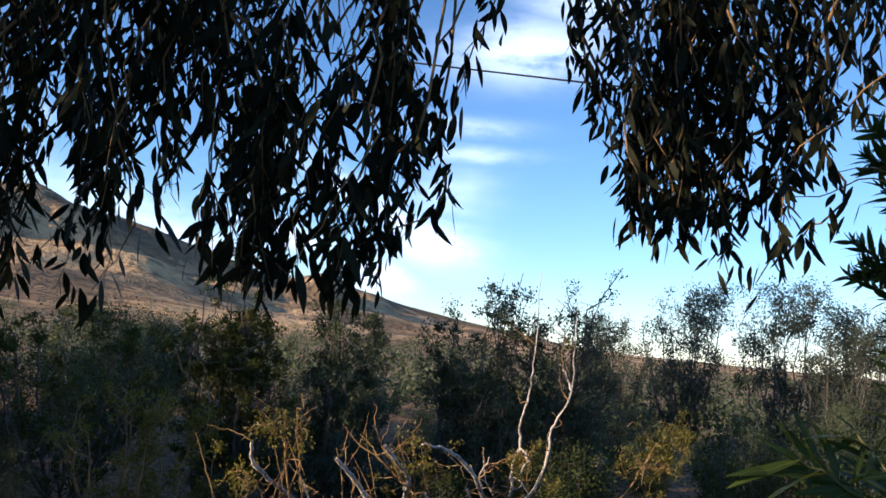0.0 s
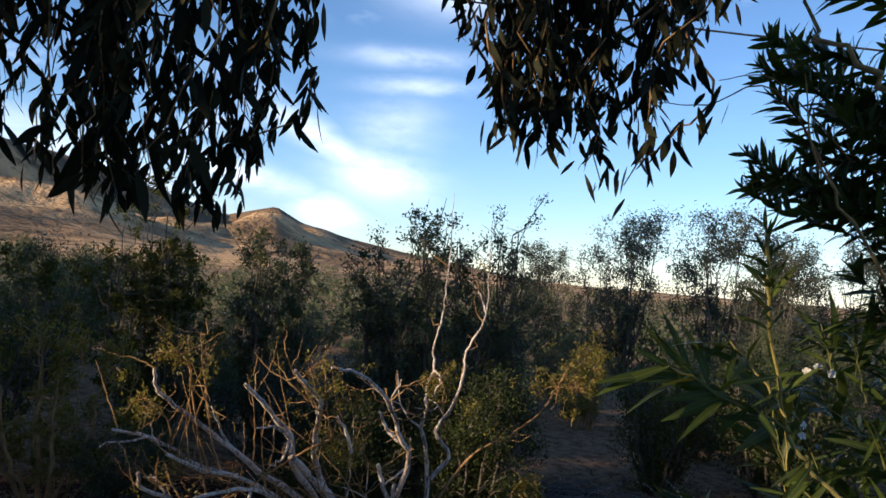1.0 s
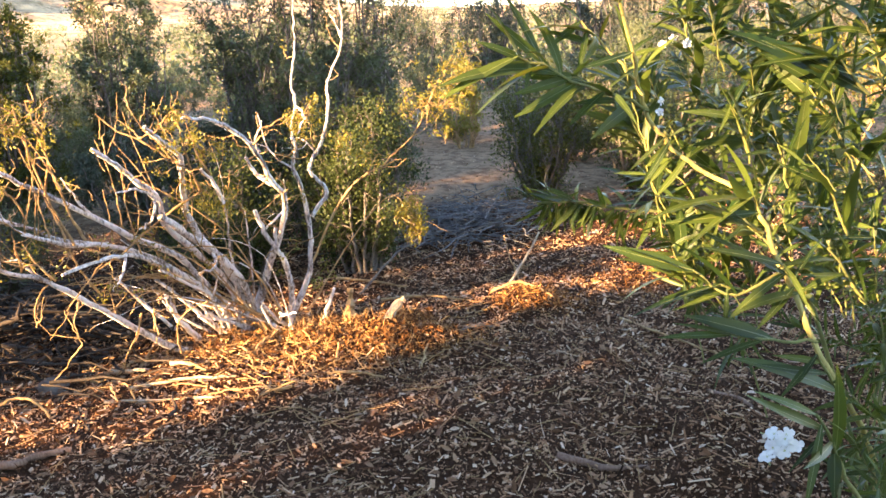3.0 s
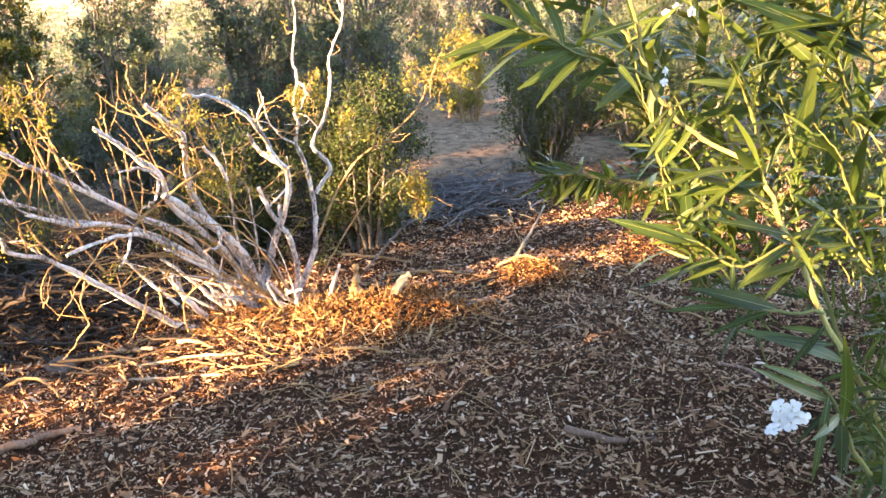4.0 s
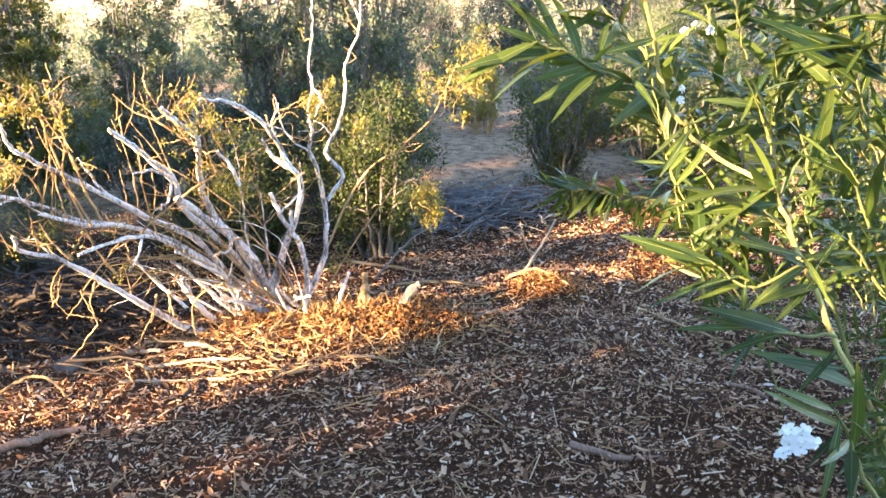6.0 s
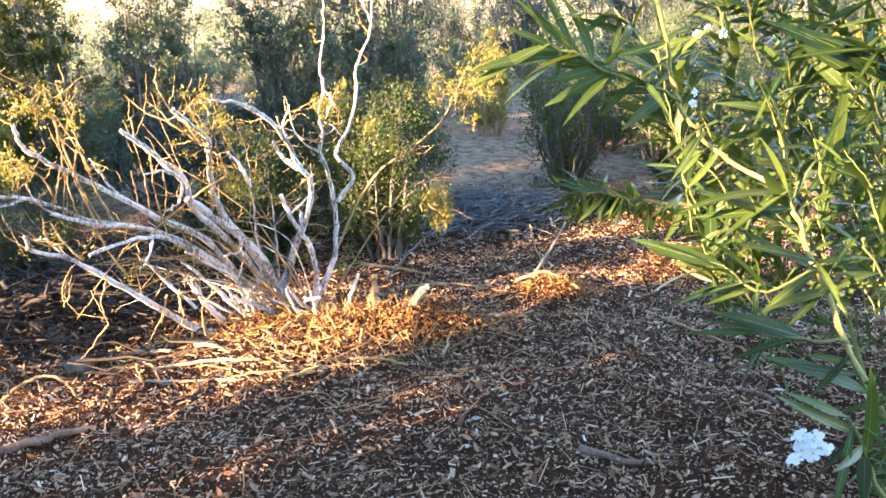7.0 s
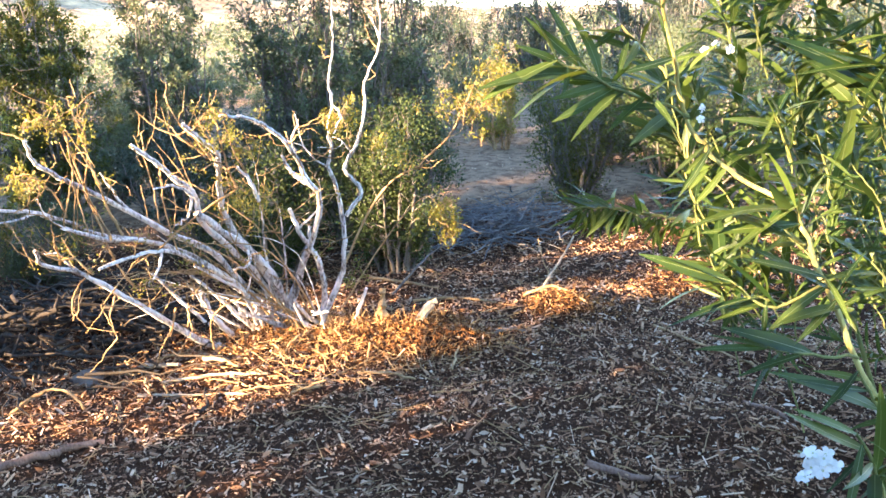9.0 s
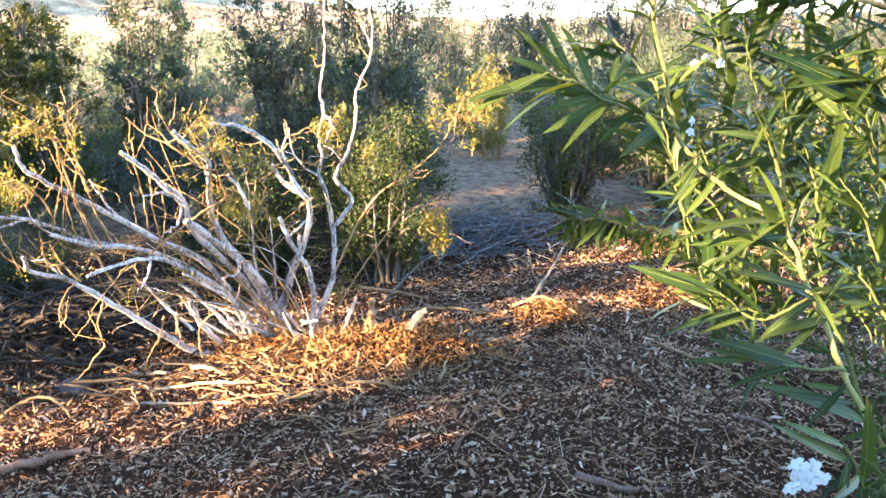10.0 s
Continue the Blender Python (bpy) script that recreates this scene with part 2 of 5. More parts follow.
class Build:
    """Gathers vertices and faces, and makes one mesh of them."""

    def __init__(self):
        self.v, self.f, self.m, self.count = [], [], [], 0

    def put(self, verts, faces, slot=0):
        self.v.append(np.asarray(verts, float))
        self.f.append((np.asarray(faces, int) + self.count, slot))
        self.count += len(verts)

    def mesh(self, name, mats, origin=(0, 0, 0), smooth=True):
        me = bpy.data.meshes.new(name)
        v = np.concatenate(self.v) - np.asarray(origin, float)
        loops = np.concatenate([f.ravel() for f, _ in self.f])
        sizes = np.concatenate([np.full(len(f), f.shape[1]) for f, _ in self.f])
        slots = np.concatenate([np.full(len(f), s) for f, s in self.f])
        me.vertices.add(len(v))
        me.vertices.foreach_set("co", v.astype(np.float32).ravel())
        me.loops.add(len(loops))
        me.loops.foreach_set("vertex_index", loops.astype(np.int32))
        me.polygons.add(len(sizes))
        me.polygons.foreach_set("loop_start", np.r_[0, np.cumsum(sizes)[:-1]].astype(np.int32))
        me.polygons.foreach_set("material_index", slots.astype(np.int32))
        me.polygons.foreach_set("use_smooth", np.full(len(sizes), smooth))
        for m in mats:
            me.materials.append(m)
        me.update(calc_edges=True)
        me.validate()
        return me


def part(name, build, mats, parent, label="", smooth=True):
    """One mesh object under a thing, from a build in world places."""
    mats = mats if isinstance(mats, (list, tuple)) else [mats]
    origin, above = Vector(), parent
    while above:
        origin, above = origin + above.matrix_basis.translation, above.parent
    ob = new(name, build.mesh(name, mats, origin, smooth))
    ob.parent = parent
    return tagged(ob, label)


def thing(name, place, label, category, group="", kind=""):
    ob = new(name)
    ob.empty_display_size = 0.2
    ob.matrix_basis = Matrix.Translation(place)
    return tagged(ob, label, category, group, kind)


def curve(points, steps=6):
    """A smooth line through the points (Catmull-Rom)."""
    p = np.asarray(points, float)
    if len(p) == 2:
        return p[0] + (p[1] - p[0]) * np.linspace(0, 1, steps + 1)[:, None]
    q = np.vstack([2 * p[0] - p[1], p, 2 * p[-1] - p[-2]])
    t = np.linspace(0, 1, steps, endpoint=False)[:, None]
    out = []
    for a, b, c, d in zip(q, q[1:], q[2:], q[3:]):
        out.append(0.5 * (2 * b + (c - a) * t + (2 * a - 5 * b + 4 * c - d) * t**2 + (3 * b - a - 3 * c + d) * t**3))
    return np.vstack([*out, p[-1:]])


def tube(build, line, r0, r1, sides=6, rough=0.0, slot=0):
    """A tapering, slightly knotted tube along a line."""
    line = np.asarray(line, float)
    k = len(line)
    ahead = np.gradient(line, axis=0)
    ahead /= np.linalg.norm(ahead, axis=1, keepdims=True) + 1e-9
    ref = np.array([0.31, 0.9, 0.3]) if abs(ahead[:, 1]).mean() < 0.8 else np.array([1.0, 0.1, 0.0])
    u = np.cross(ahead, ref)
    u /= np.linalg.norm(u, axis=1, keepdims=True) + 1e-9
    w = np.cross(ahead, u)
    r = np.linspace(r0, r1, k) * (1 + rough * rng.normal(0, 1, k).clip(-1.5, 1.5))
    a = np.linspace(0, 2 * np.pi, sides, endpoint=False)
    ring = u[:, None] * np.cos(a)[None, :, None] + w[:, None] * np.sin(a)[None, :, None]
    v = (line[:, None] + ring * r[:, None, None]).reshape(-1, 3)
    i, j = np.meshgrid(np.arange(k - 1), np.arange(sides), indexing="ij")
    jn = (j + 1) % sides
    f = np.stack([i * sides + j, i * sides + jn, (i + 1) * sides + jn, (i + 1) * sides + j], -1).reshape(-1, 4)
    build.put(v, f, slot)
    if sides == 6:
        build.put(v[:6], [[5, 4, 3, 2, 1, 0]], slot)
        build.put(v[-6:], [[0, 1, 2, 3, 4, 5]], slot)


def wobble(line, size):
    """Bends a line at random, its ends least."""
    k = len(line)
    bend = 0.35 * np.cumsum(rng.normal(0, 1, (k, 3)), axis=0)
    bend -= bend[:1] + (bend[-1:] - bend[:1]) * np.linspace(0, 1, k)[:, None]
    kink = rng.normal(0, 0.8, (k, 3))
    kink[[0, -1]] = 0
    return line + (bend + kink) * size


def turns(ahead, spin, up=(0, 0, 1)):
    """Turn matrices whose y axis points ahead, spun about it."""
    y = ahead / (np.linalg.norm(ahead, axis=1, keepdims=True) + 1e-9)
    x = np.cross(y, np.broadcast_to(up, y.shape) + 1e-4)
    x /= np.linalg.norm(x, axis=1, keepdims=True) + 1e-9
    z = np.cross(x, y)
    c, s = np.cos(spin)[:, None], np.sin(spin)[:, None]
    return np.stack([x * c + z * s, y, z * c - x * s], -1)


def scatter(build, shape, faces, turn, place, size, slot=0):
    """Lays copies of a small shape, each turned, moved and sized, into one mesh."""
    shape = np.asarray(shape, float)
    size = np.asarray(size, float)
    if size.ndim == 1:
        size = np.repeat(size[:, None], 3, 1)
    v = np.einsum("nij,nkj->nki", turn, shape[None] * size[:, None]) + place[:, None]
    k = len(shape)
    f = (np.asarray(faces)[None] + (np.arange(len(place)) * k)[:, None, None]).reshape(-1, np.asarray(faces).shape[1])
    build.put(v.reshape(-1, 3), f, slot)


# small shapes of length 1 along y
SPRIG_LEAF = [(0, 0, 0), (-0.24, 0.48, 0.07), (0, 1, -0.05), (0.24, 0.48, 0.07)]
SPRIG_FACES = [(0, 3, 2), (0, 2, 1)]


def long_leaf(width, fold, droop, side, cuts=7, rib=0.0):
    """A lance-shaped leaf, folded at its rib and curved: vertices, faces and, with rib, the raised rib's faces."""
    t = np.linspace(0, 1, cuts)
    w = width * np.sin(np.pi * t.clip(0.02, 0.985) ** 0.85) ** 0.8
    mid = np.stack([side * t**2, t, -droop * t**2], 1)
    left, right = mid + np.stack([-w, 0 * t, fold * w], 1), mid + np.stack([w, 0 * t, fold * w], 1)
    v = np.stack([left, mid, right], 1).reshape(-1, 3)
    f = []
    for i in range(cuts - 1):
        a = 3 * i
        f += [(a, a + 1, a + 4, a + 3), (a + 1, a + 2, a + 5, a + 4)]
    if not rib:
        return v, f, None, None
    rv = np.stack([mid + np.stack([-rib * (1.2 - t), 0 * t, 0 * t + 0.004], 1), mid + np.stack([rib * (1.2 - t), 0 * t, 0 * t + 0.004], 1)], 1).reshape(-1, 3)
    rf = [(2 * i, 2 * i + 1, 2 * i + 3, 2 * i + 2) for i in range(cuts - 1)]
    return v, f, rv, rf


# ---- ground: one sheet from the feet to the horizon, with the hill ----
HILL = np.array([(-180, 3.0), (-110, 4.0), (-60, 7.0), (-44, 6.2), (-41, 6.2), (-37.5, 5.45), (-34, 5.0), (-30.5, 4.05), (-27.8, 3.35), (-25.6, 2.75), (-24, 3.15),
                 (-22.4, 3.55), (-20.7, 2.7), (-17.3, 1.9), (-14, 1.35), (-10, 0.85), (-6, 0.3), (-2, 0.1), (10, 0.0), (60, -0.05), (180, 0.5)])


def smooth_noise(x, y, scale, seed):
    """Value noise on a grid, for arrays."""
    x, y = np.asarray(x) / scale + seed * 17.3, np.asarray(y) / scale + seed * 9.1
    i, j = np.floor(x).astype(int), np.floor(y).astype(int)
    fx, fy = x - i, y - j
    fx, fy = fx * fx * (3 - 2 * fx), fy * fy * (3 - 2 * fy)

    def corner(a, b):
        h = (a * 374761393 + b * 668265263 + seed * 974634773) & 0x7FFFFFFF
        h = ((h ^ (h >> 13)) * 1274126177) & 0x7FFFFFFF
        return (h & 0xFFFF) / 65535.0

    top = corner(i, j) * (1 - fx) + corner(i + 1, j) * fx
    low = corner(i, j + 1) * (1 - fx) + corner(i + 1, j + 1) * fx
    return top * (1 - fy) + low * fy - 0.5


def smooth(a, b, x):
    t = np.clip((x - a) / (b - a), 0, 1)
    return t * t * (3 - 2 * t)


def height(x, y):
    x, y = np.asarray(x, float), np.asarray(y, float)
    r, az = np.hypot(x, y), np.degrees(np.arctan2(x, y))
    z = 0.05 * smooth_noise(x, y, 0.6, 1) + 0.042 * smooth_noise(x, y, 0.22, 2) + 0.022 * smooth_noise(x, y, 0.075, 3)
    z += 0.05 * np.exp(-((x + 0.8) ** 2 / 0.3 + (y - 3.88) ** 2 / 0.06)) + 0.06 * np.exp(-((x + 0.45) ** 2 / 0.03 + (y - 3.85) ** 2 / 0.025)) + 0.10 * np.exp(-((x - 0.2) ** 2 / 0.035 + (y - 4.27) ** 2 / 0.018))
    z = z * (1 - smooth(15, 40, r)) + smooth(8, 60, r) * (0.5 * smooth_noise(x, y, 14, 4))
    top = 1.55 + 900 * np.tan(np.radians(np.interp(az, HILL[:, 0], HILL[:, 1])))
    spur = 1 - 2 * np.abs(smooth_noise(x, y, 210, 5)) + 0.5 * (1 - 2 * np.abs(smooth_noise(x, y, 90, 6))) + 0.2 * (1 - 4 * np.abs(smooth_noise(x, y, 38, 7)))
    rise = smooth(130, 900, r) ** 1.1
    z += np.maximum(top, 0) * rise * (1 + (spur - 1.3) * 0.7 * smooth(150, 400, r) * (1 - smooth(560, 840, r)))
    z -= smooth(930, 1800, r) * np.maximum(top, 0) * 0.8
    return z


def make_ground():
    az = np.radians(np.r_[np.arange(-180, -52, 4.0), np.arange(-52, 42, 0.35), np.arange(42, 180, 4.0)])
    rad = np.r_[np.linspace(0.25, 1.6, 30), np.linspace(1.62, 6.4, 270), np.geomspace(6.45, 4800, 240)]
    a, r = np.meshgrid(az, rad)
    x, y = r * np.sin(a), r * np.cos(a)
    v = np.vstack([np.stack([x, y, height(x, y)], -1).reshape(-1, 3), [(0, 0, float(height(0.0, 0.0)))]])
    k, n = len(az), len(rad)
    i, j = np.meshgrid(np.arange(n - 1), np.arange(k), indexing="ij")
    jn = (j + 1) % k
    b = Build()
    b.put(v, np.stack([i * k + j, i * k + jn, (i + 1) * k + jn, (i + 1) * k + j], -1).reshape(-1, 4))
    b.f.append((np.array([(n * k, (q + 1) % k, q) for q in range(k)]), 0))
    ob = new("ground", b.mesh("ground", [EARTH]))
    tagged(ob, "mulch-covered desert ground with a dirt path and brown hill", "ground", kind="structure")


make_ground()


def on_ground(x, y, up=0.0):
    return (x, y, float(height(x, y)) + up)


# ---- shrubs ----


def stem_line(base, tip, bow, steps=9):
    base, tip = np.asarray(base, float), np.asarray(tip, float)
    mid = (base + tip) / 2 + np.asarray(bow)
    return wobble(curve([base, mid, tip], steps // 2), 0.012 * np.linalg.norm(tip - base))


def bush(name, x, y, tall, wide, label, category, leaf_mat, bark_mat, stems=9, leaves=9000, size=0.04, bare=0.3, group="", clump=0.021, thick=0.018, seed=1):
    """A many-stemmed shrub: tapering stems, forking twigs and sprays of small leaves with gaps between them."""
    global rng
    rng = np.random.default_rng(seed)
    base = on_ground(x, y, -0.03)
    root = thing(name, base, label, category, group)
    twigs, crown = Build(), Build()
    spots = []
    for s in range(stems):
        a = 2 * np.pi * (s + rng.uniform(-0.4, 0.4)) / stems
        out = wide / 2 * np.sqrt(rng.uniform(0.05, 1))
        h = tall * (1 - 0.35 * (2 * out / wide) ** 2) * rng.uniform(0.82, 1.04)
        foot = np.add(base, (0.08 * np.cos(a), 0.08 * np.sin(a), 0))
        tip = np.add(base, (out * np.cos(a), out * np.sin(a), h))
        line = stem_line(foot, tip, (0.12 * out * np.cos(a), 0.12 * out * np.sin(a), -0.05 * h), 12)
        b = Build()
        tube(b, line, thick * rng.uniform(0.7, 1.1), 0.004, 6, 0.08)
        part("stem", b, bark_mat, root)
        for q in range(11):
            k = rng.integers(max(1, int(len(line) * bare)), len(line))
            way = rng.normal(0, 1, 3) + (0, 0, 1.5)
            way /= np.linalg.norm(way)
            end = line[k] + way * tall * rng.uniform(0.10, 0.22)
            side = wobble(curve([line[k], end], 5), 0.01 * tall)
            tube(twigs, side, 0.006, 0.002, 4)
            spots += [side[2], side[3], side[4], side[5], side[5]]
            for _ in range(2):
                e2 = side[3] + (rng.normal(0, 0.6, 3) + (0, 0, 0.5)) * tall * 0.07
                tube(twigs, curve([side[3], e2], 2), 0.003, 0.0015, 3)
                spots += [e2, (e2 + side[3]) / 2]
    spots = np.array(spots)
    hubs = spots[rng.integers(0, len(spots), stems * 45)]
    share = rng.uniform(0.5, 1.5, len(hubs)) * (0.6 + 0.6 * (hubs[:, 2] - base[2]) / tall)
    pick = rng.choice(len(hubs), leaves, p=share / share.sum())
    at = hubs[pick] + rng.normal(0, clump, (leaves, 3)) * share[pick, None]
    at[:, 2] = np.maximum(at[:, 2], base[2] + 0.05)
    ahead = rng.normal(0, 1, (leaves, 3)) + (0, 0, 0.5)
    scatter(crown, SPRIG_LEAF, SPRIG_FACES, turns(ahead, rng.uniform(0, 6.3, leaves)), at, size * rng.uniform(0.6, 1.3, leaves))
    tagged(part("twig_growth", twigs, bark_mat, root), kind="stuff")
    tagged(part("foliage", crown, leaf_mat, root), kind="stuff")
    return root



def stem_object(root, points, r, mat=None, name="stem", end=0.35):
    b = Build()
    line = wobble(curve(points, 5), min(0.010, r * 0.7))
    tube(b, line, r, r * end, 6, 0.09)
    return part(name, b, mat or PALE_BARK, root), line


def stem_part(*given, **named):
    return stem_object(*given, **named)[1]


def dry_shrub():
    """The half-dead shrub in the middle: pale bare stems that fan out of one root, dry twigs, a few yellow-green leaves."""
    global rng
    rng = np.random.default_rng(11)
    base = on_ground(-1.12, 4.03, -0.02)
    root = thing("desert_shrub", base, "half-dead desert shrub with pale bare stems and few yellow leaves", "shrub")
    lines, forks = [], []

    def limb(r, points, mat, end):
        b = Build()
        line = wobble(curve(points, 5), 0.0025)
        tube(b, line, r, r * end, 6, 0.1)
        return part("stem", b, mat, root), line

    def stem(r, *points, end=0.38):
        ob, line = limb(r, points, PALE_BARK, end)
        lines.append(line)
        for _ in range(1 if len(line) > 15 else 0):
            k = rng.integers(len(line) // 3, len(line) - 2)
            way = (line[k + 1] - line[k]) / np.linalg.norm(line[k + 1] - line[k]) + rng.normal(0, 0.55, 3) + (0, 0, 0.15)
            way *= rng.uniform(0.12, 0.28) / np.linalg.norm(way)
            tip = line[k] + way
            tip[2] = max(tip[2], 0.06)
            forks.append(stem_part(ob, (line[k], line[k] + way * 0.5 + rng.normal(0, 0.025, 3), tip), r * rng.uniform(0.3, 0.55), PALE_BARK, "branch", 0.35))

    def twig(r, *points):
        lines.append(limb(r * 1.35, points, TWIG_BARK, 0.4)[1])

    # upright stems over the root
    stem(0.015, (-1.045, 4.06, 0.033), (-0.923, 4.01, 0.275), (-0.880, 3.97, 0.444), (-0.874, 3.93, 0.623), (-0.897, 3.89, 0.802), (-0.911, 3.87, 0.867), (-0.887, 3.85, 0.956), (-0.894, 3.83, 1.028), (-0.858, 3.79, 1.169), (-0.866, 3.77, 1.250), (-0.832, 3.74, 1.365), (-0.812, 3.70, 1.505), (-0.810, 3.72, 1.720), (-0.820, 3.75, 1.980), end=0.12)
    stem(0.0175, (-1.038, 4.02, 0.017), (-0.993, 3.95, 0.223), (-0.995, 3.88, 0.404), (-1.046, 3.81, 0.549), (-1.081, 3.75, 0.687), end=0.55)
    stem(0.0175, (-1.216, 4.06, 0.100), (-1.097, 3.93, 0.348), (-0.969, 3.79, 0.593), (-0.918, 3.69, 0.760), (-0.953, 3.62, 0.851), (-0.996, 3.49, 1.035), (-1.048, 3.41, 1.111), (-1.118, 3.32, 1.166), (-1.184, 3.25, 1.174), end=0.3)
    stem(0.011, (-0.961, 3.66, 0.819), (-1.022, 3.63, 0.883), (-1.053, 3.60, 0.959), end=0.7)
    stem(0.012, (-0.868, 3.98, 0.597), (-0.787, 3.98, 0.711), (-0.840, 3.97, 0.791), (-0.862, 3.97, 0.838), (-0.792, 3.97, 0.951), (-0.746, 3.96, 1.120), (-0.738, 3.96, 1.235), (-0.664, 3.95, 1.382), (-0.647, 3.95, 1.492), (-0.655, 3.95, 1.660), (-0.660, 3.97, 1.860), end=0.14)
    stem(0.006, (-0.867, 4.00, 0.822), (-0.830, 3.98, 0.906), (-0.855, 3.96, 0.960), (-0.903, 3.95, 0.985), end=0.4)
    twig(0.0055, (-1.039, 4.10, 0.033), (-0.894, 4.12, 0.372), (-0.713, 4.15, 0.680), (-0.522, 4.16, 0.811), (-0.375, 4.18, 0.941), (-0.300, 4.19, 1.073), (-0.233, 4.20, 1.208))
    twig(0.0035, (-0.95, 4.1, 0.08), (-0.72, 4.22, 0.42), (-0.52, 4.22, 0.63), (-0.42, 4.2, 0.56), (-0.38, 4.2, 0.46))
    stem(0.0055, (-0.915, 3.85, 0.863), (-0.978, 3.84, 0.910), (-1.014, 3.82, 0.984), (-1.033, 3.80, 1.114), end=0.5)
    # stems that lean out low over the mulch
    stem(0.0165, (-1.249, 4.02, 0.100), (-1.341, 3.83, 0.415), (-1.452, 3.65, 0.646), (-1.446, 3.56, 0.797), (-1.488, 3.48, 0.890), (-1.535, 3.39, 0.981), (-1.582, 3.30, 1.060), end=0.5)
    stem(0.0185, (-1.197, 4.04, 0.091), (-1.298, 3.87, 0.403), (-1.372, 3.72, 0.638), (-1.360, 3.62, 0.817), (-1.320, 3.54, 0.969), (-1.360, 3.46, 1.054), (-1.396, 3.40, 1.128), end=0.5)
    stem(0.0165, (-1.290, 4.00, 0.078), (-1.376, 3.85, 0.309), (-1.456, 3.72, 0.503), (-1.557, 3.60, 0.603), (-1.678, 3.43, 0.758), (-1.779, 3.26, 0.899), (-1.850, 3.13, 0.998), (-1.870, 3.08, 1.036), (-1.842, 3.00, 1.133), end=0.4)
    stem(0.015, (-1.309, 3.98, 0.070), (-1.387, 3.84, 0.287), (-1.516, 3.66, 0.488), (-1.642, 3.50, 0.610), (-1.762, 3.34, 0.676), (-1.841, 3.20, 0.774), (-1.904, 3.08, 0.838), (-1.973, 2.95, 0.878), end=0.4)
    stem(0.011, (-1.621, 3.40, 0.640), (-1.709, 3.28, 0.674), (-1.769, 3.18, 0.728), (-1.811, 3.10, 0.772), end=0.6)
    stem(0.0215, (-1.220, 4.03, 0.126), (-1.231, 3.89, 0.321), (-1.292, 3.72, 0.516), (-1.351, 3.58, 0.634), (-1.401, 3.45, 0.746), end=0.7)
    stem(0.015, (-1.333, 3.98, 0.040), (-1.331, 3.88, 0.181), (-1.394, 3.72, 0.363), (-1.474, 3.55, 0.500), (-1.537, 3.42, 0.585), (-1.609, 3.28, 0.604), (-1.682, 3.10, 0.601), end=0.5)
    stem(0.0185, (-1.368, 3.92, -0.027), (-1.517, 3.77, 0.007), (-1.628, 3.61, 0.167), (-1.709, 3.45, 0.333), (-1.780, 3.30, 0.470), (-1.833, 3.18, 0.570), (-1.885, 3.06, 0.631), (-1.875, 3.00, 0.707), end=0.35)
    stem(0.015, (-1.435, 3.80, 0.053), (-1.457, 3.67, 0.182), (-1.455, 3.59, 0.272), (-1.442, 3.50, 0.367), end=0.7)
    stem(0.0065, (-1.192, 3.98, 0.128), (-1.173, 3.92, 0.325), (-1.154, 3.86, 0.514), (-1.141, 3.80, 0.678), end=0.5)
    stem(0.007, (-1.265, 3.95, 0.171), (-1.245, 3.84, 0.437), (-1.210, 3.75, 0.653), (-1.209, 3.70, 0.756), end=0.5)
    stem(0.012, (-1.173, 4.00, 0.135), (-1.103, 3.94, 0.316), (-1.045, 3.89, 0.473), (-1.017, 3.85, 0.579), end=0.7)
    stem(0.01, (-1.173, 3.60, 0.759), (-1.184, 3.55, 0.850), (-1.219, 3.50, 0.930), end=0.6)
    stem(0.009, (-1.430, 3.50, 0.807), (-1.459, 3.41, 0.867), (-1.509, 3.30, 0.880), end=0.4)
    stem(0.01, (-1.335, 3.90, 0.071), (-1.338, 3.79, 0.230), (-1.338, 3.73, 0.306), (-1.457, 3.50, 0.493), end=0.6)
    # thin dry twigs
    twig(0.0042, (-1.69, 3.25, 0.68), (-1.72, 3.21, 0.81), (-1.74, 3.13, 1.05), (-1.74, 3.08, 1.18), (-1.73, 3.05, 1.27))
    twig(0.0042, (-1.64, 3.25, 0.70), (-1.67, 3.20, 0.85), (-1.68, 3.10, 1.14), (-1.68, 3.05, 1.28))
    twig(0.0036, (-1.72, 3.15, 0.91), (-1.68, 3.13, 1.05), (-1.66, 3.10, 1.18))
    twig(0.0036, (-1.65, 3.15, 0.93), (-1.67, 3.13, 1.00), (-1.72, 3.10, 1.13))
    twig(0.0045, (-1.69, 3.40, 0.42), (-1.73, 3.33, 0.57), (-1.74, 3.28, 0.69), (-1.73, 3.20, 0.85))
    twig(0.0045, (-1.26, 3.60, 0.82), (-1.42, 3.49, 0.72), (-1.55, 3.38, 0.61), (-1.65, 3.29, 0.54), (-1.74, 3.20, 0.42))
    twig(0.0042, (-1.33, 3.50, 0.96), (-1.37, 3.46, 1.05), (-1.42, 3.43, 1.12), (-1.45, 3.40, 1.21))
    twig(0.0042, (-1.35, 3.50, 0.98), (-1.43, 3.46, 1.06), (-1.52, 3.43, 1.11), (-1.59, 3.40, 1.19))
    twig(0.0045, (-1.27, 3.60, 0.82), (-1.29, 3.57, 0.94), (-1.30, 3.53, 1.07), (-1.30, 3.50, 1.18))
    twig(0.0036, (-1.76, 3.35, 0.41), (-1.76, 3.28, 0.34), (-1.70, 3.20, 0.27))
    twig(0.0045, (-1.56, 3.60, 0.17), (-1.54, 3.57, 0.27), (-1.53, 3.55, 0.35))
    twig(0.0045, (-1.61, 3.60, 0.26), (-1.62, 3.55, 0.18), (-1.66, 3.50, 0.10))
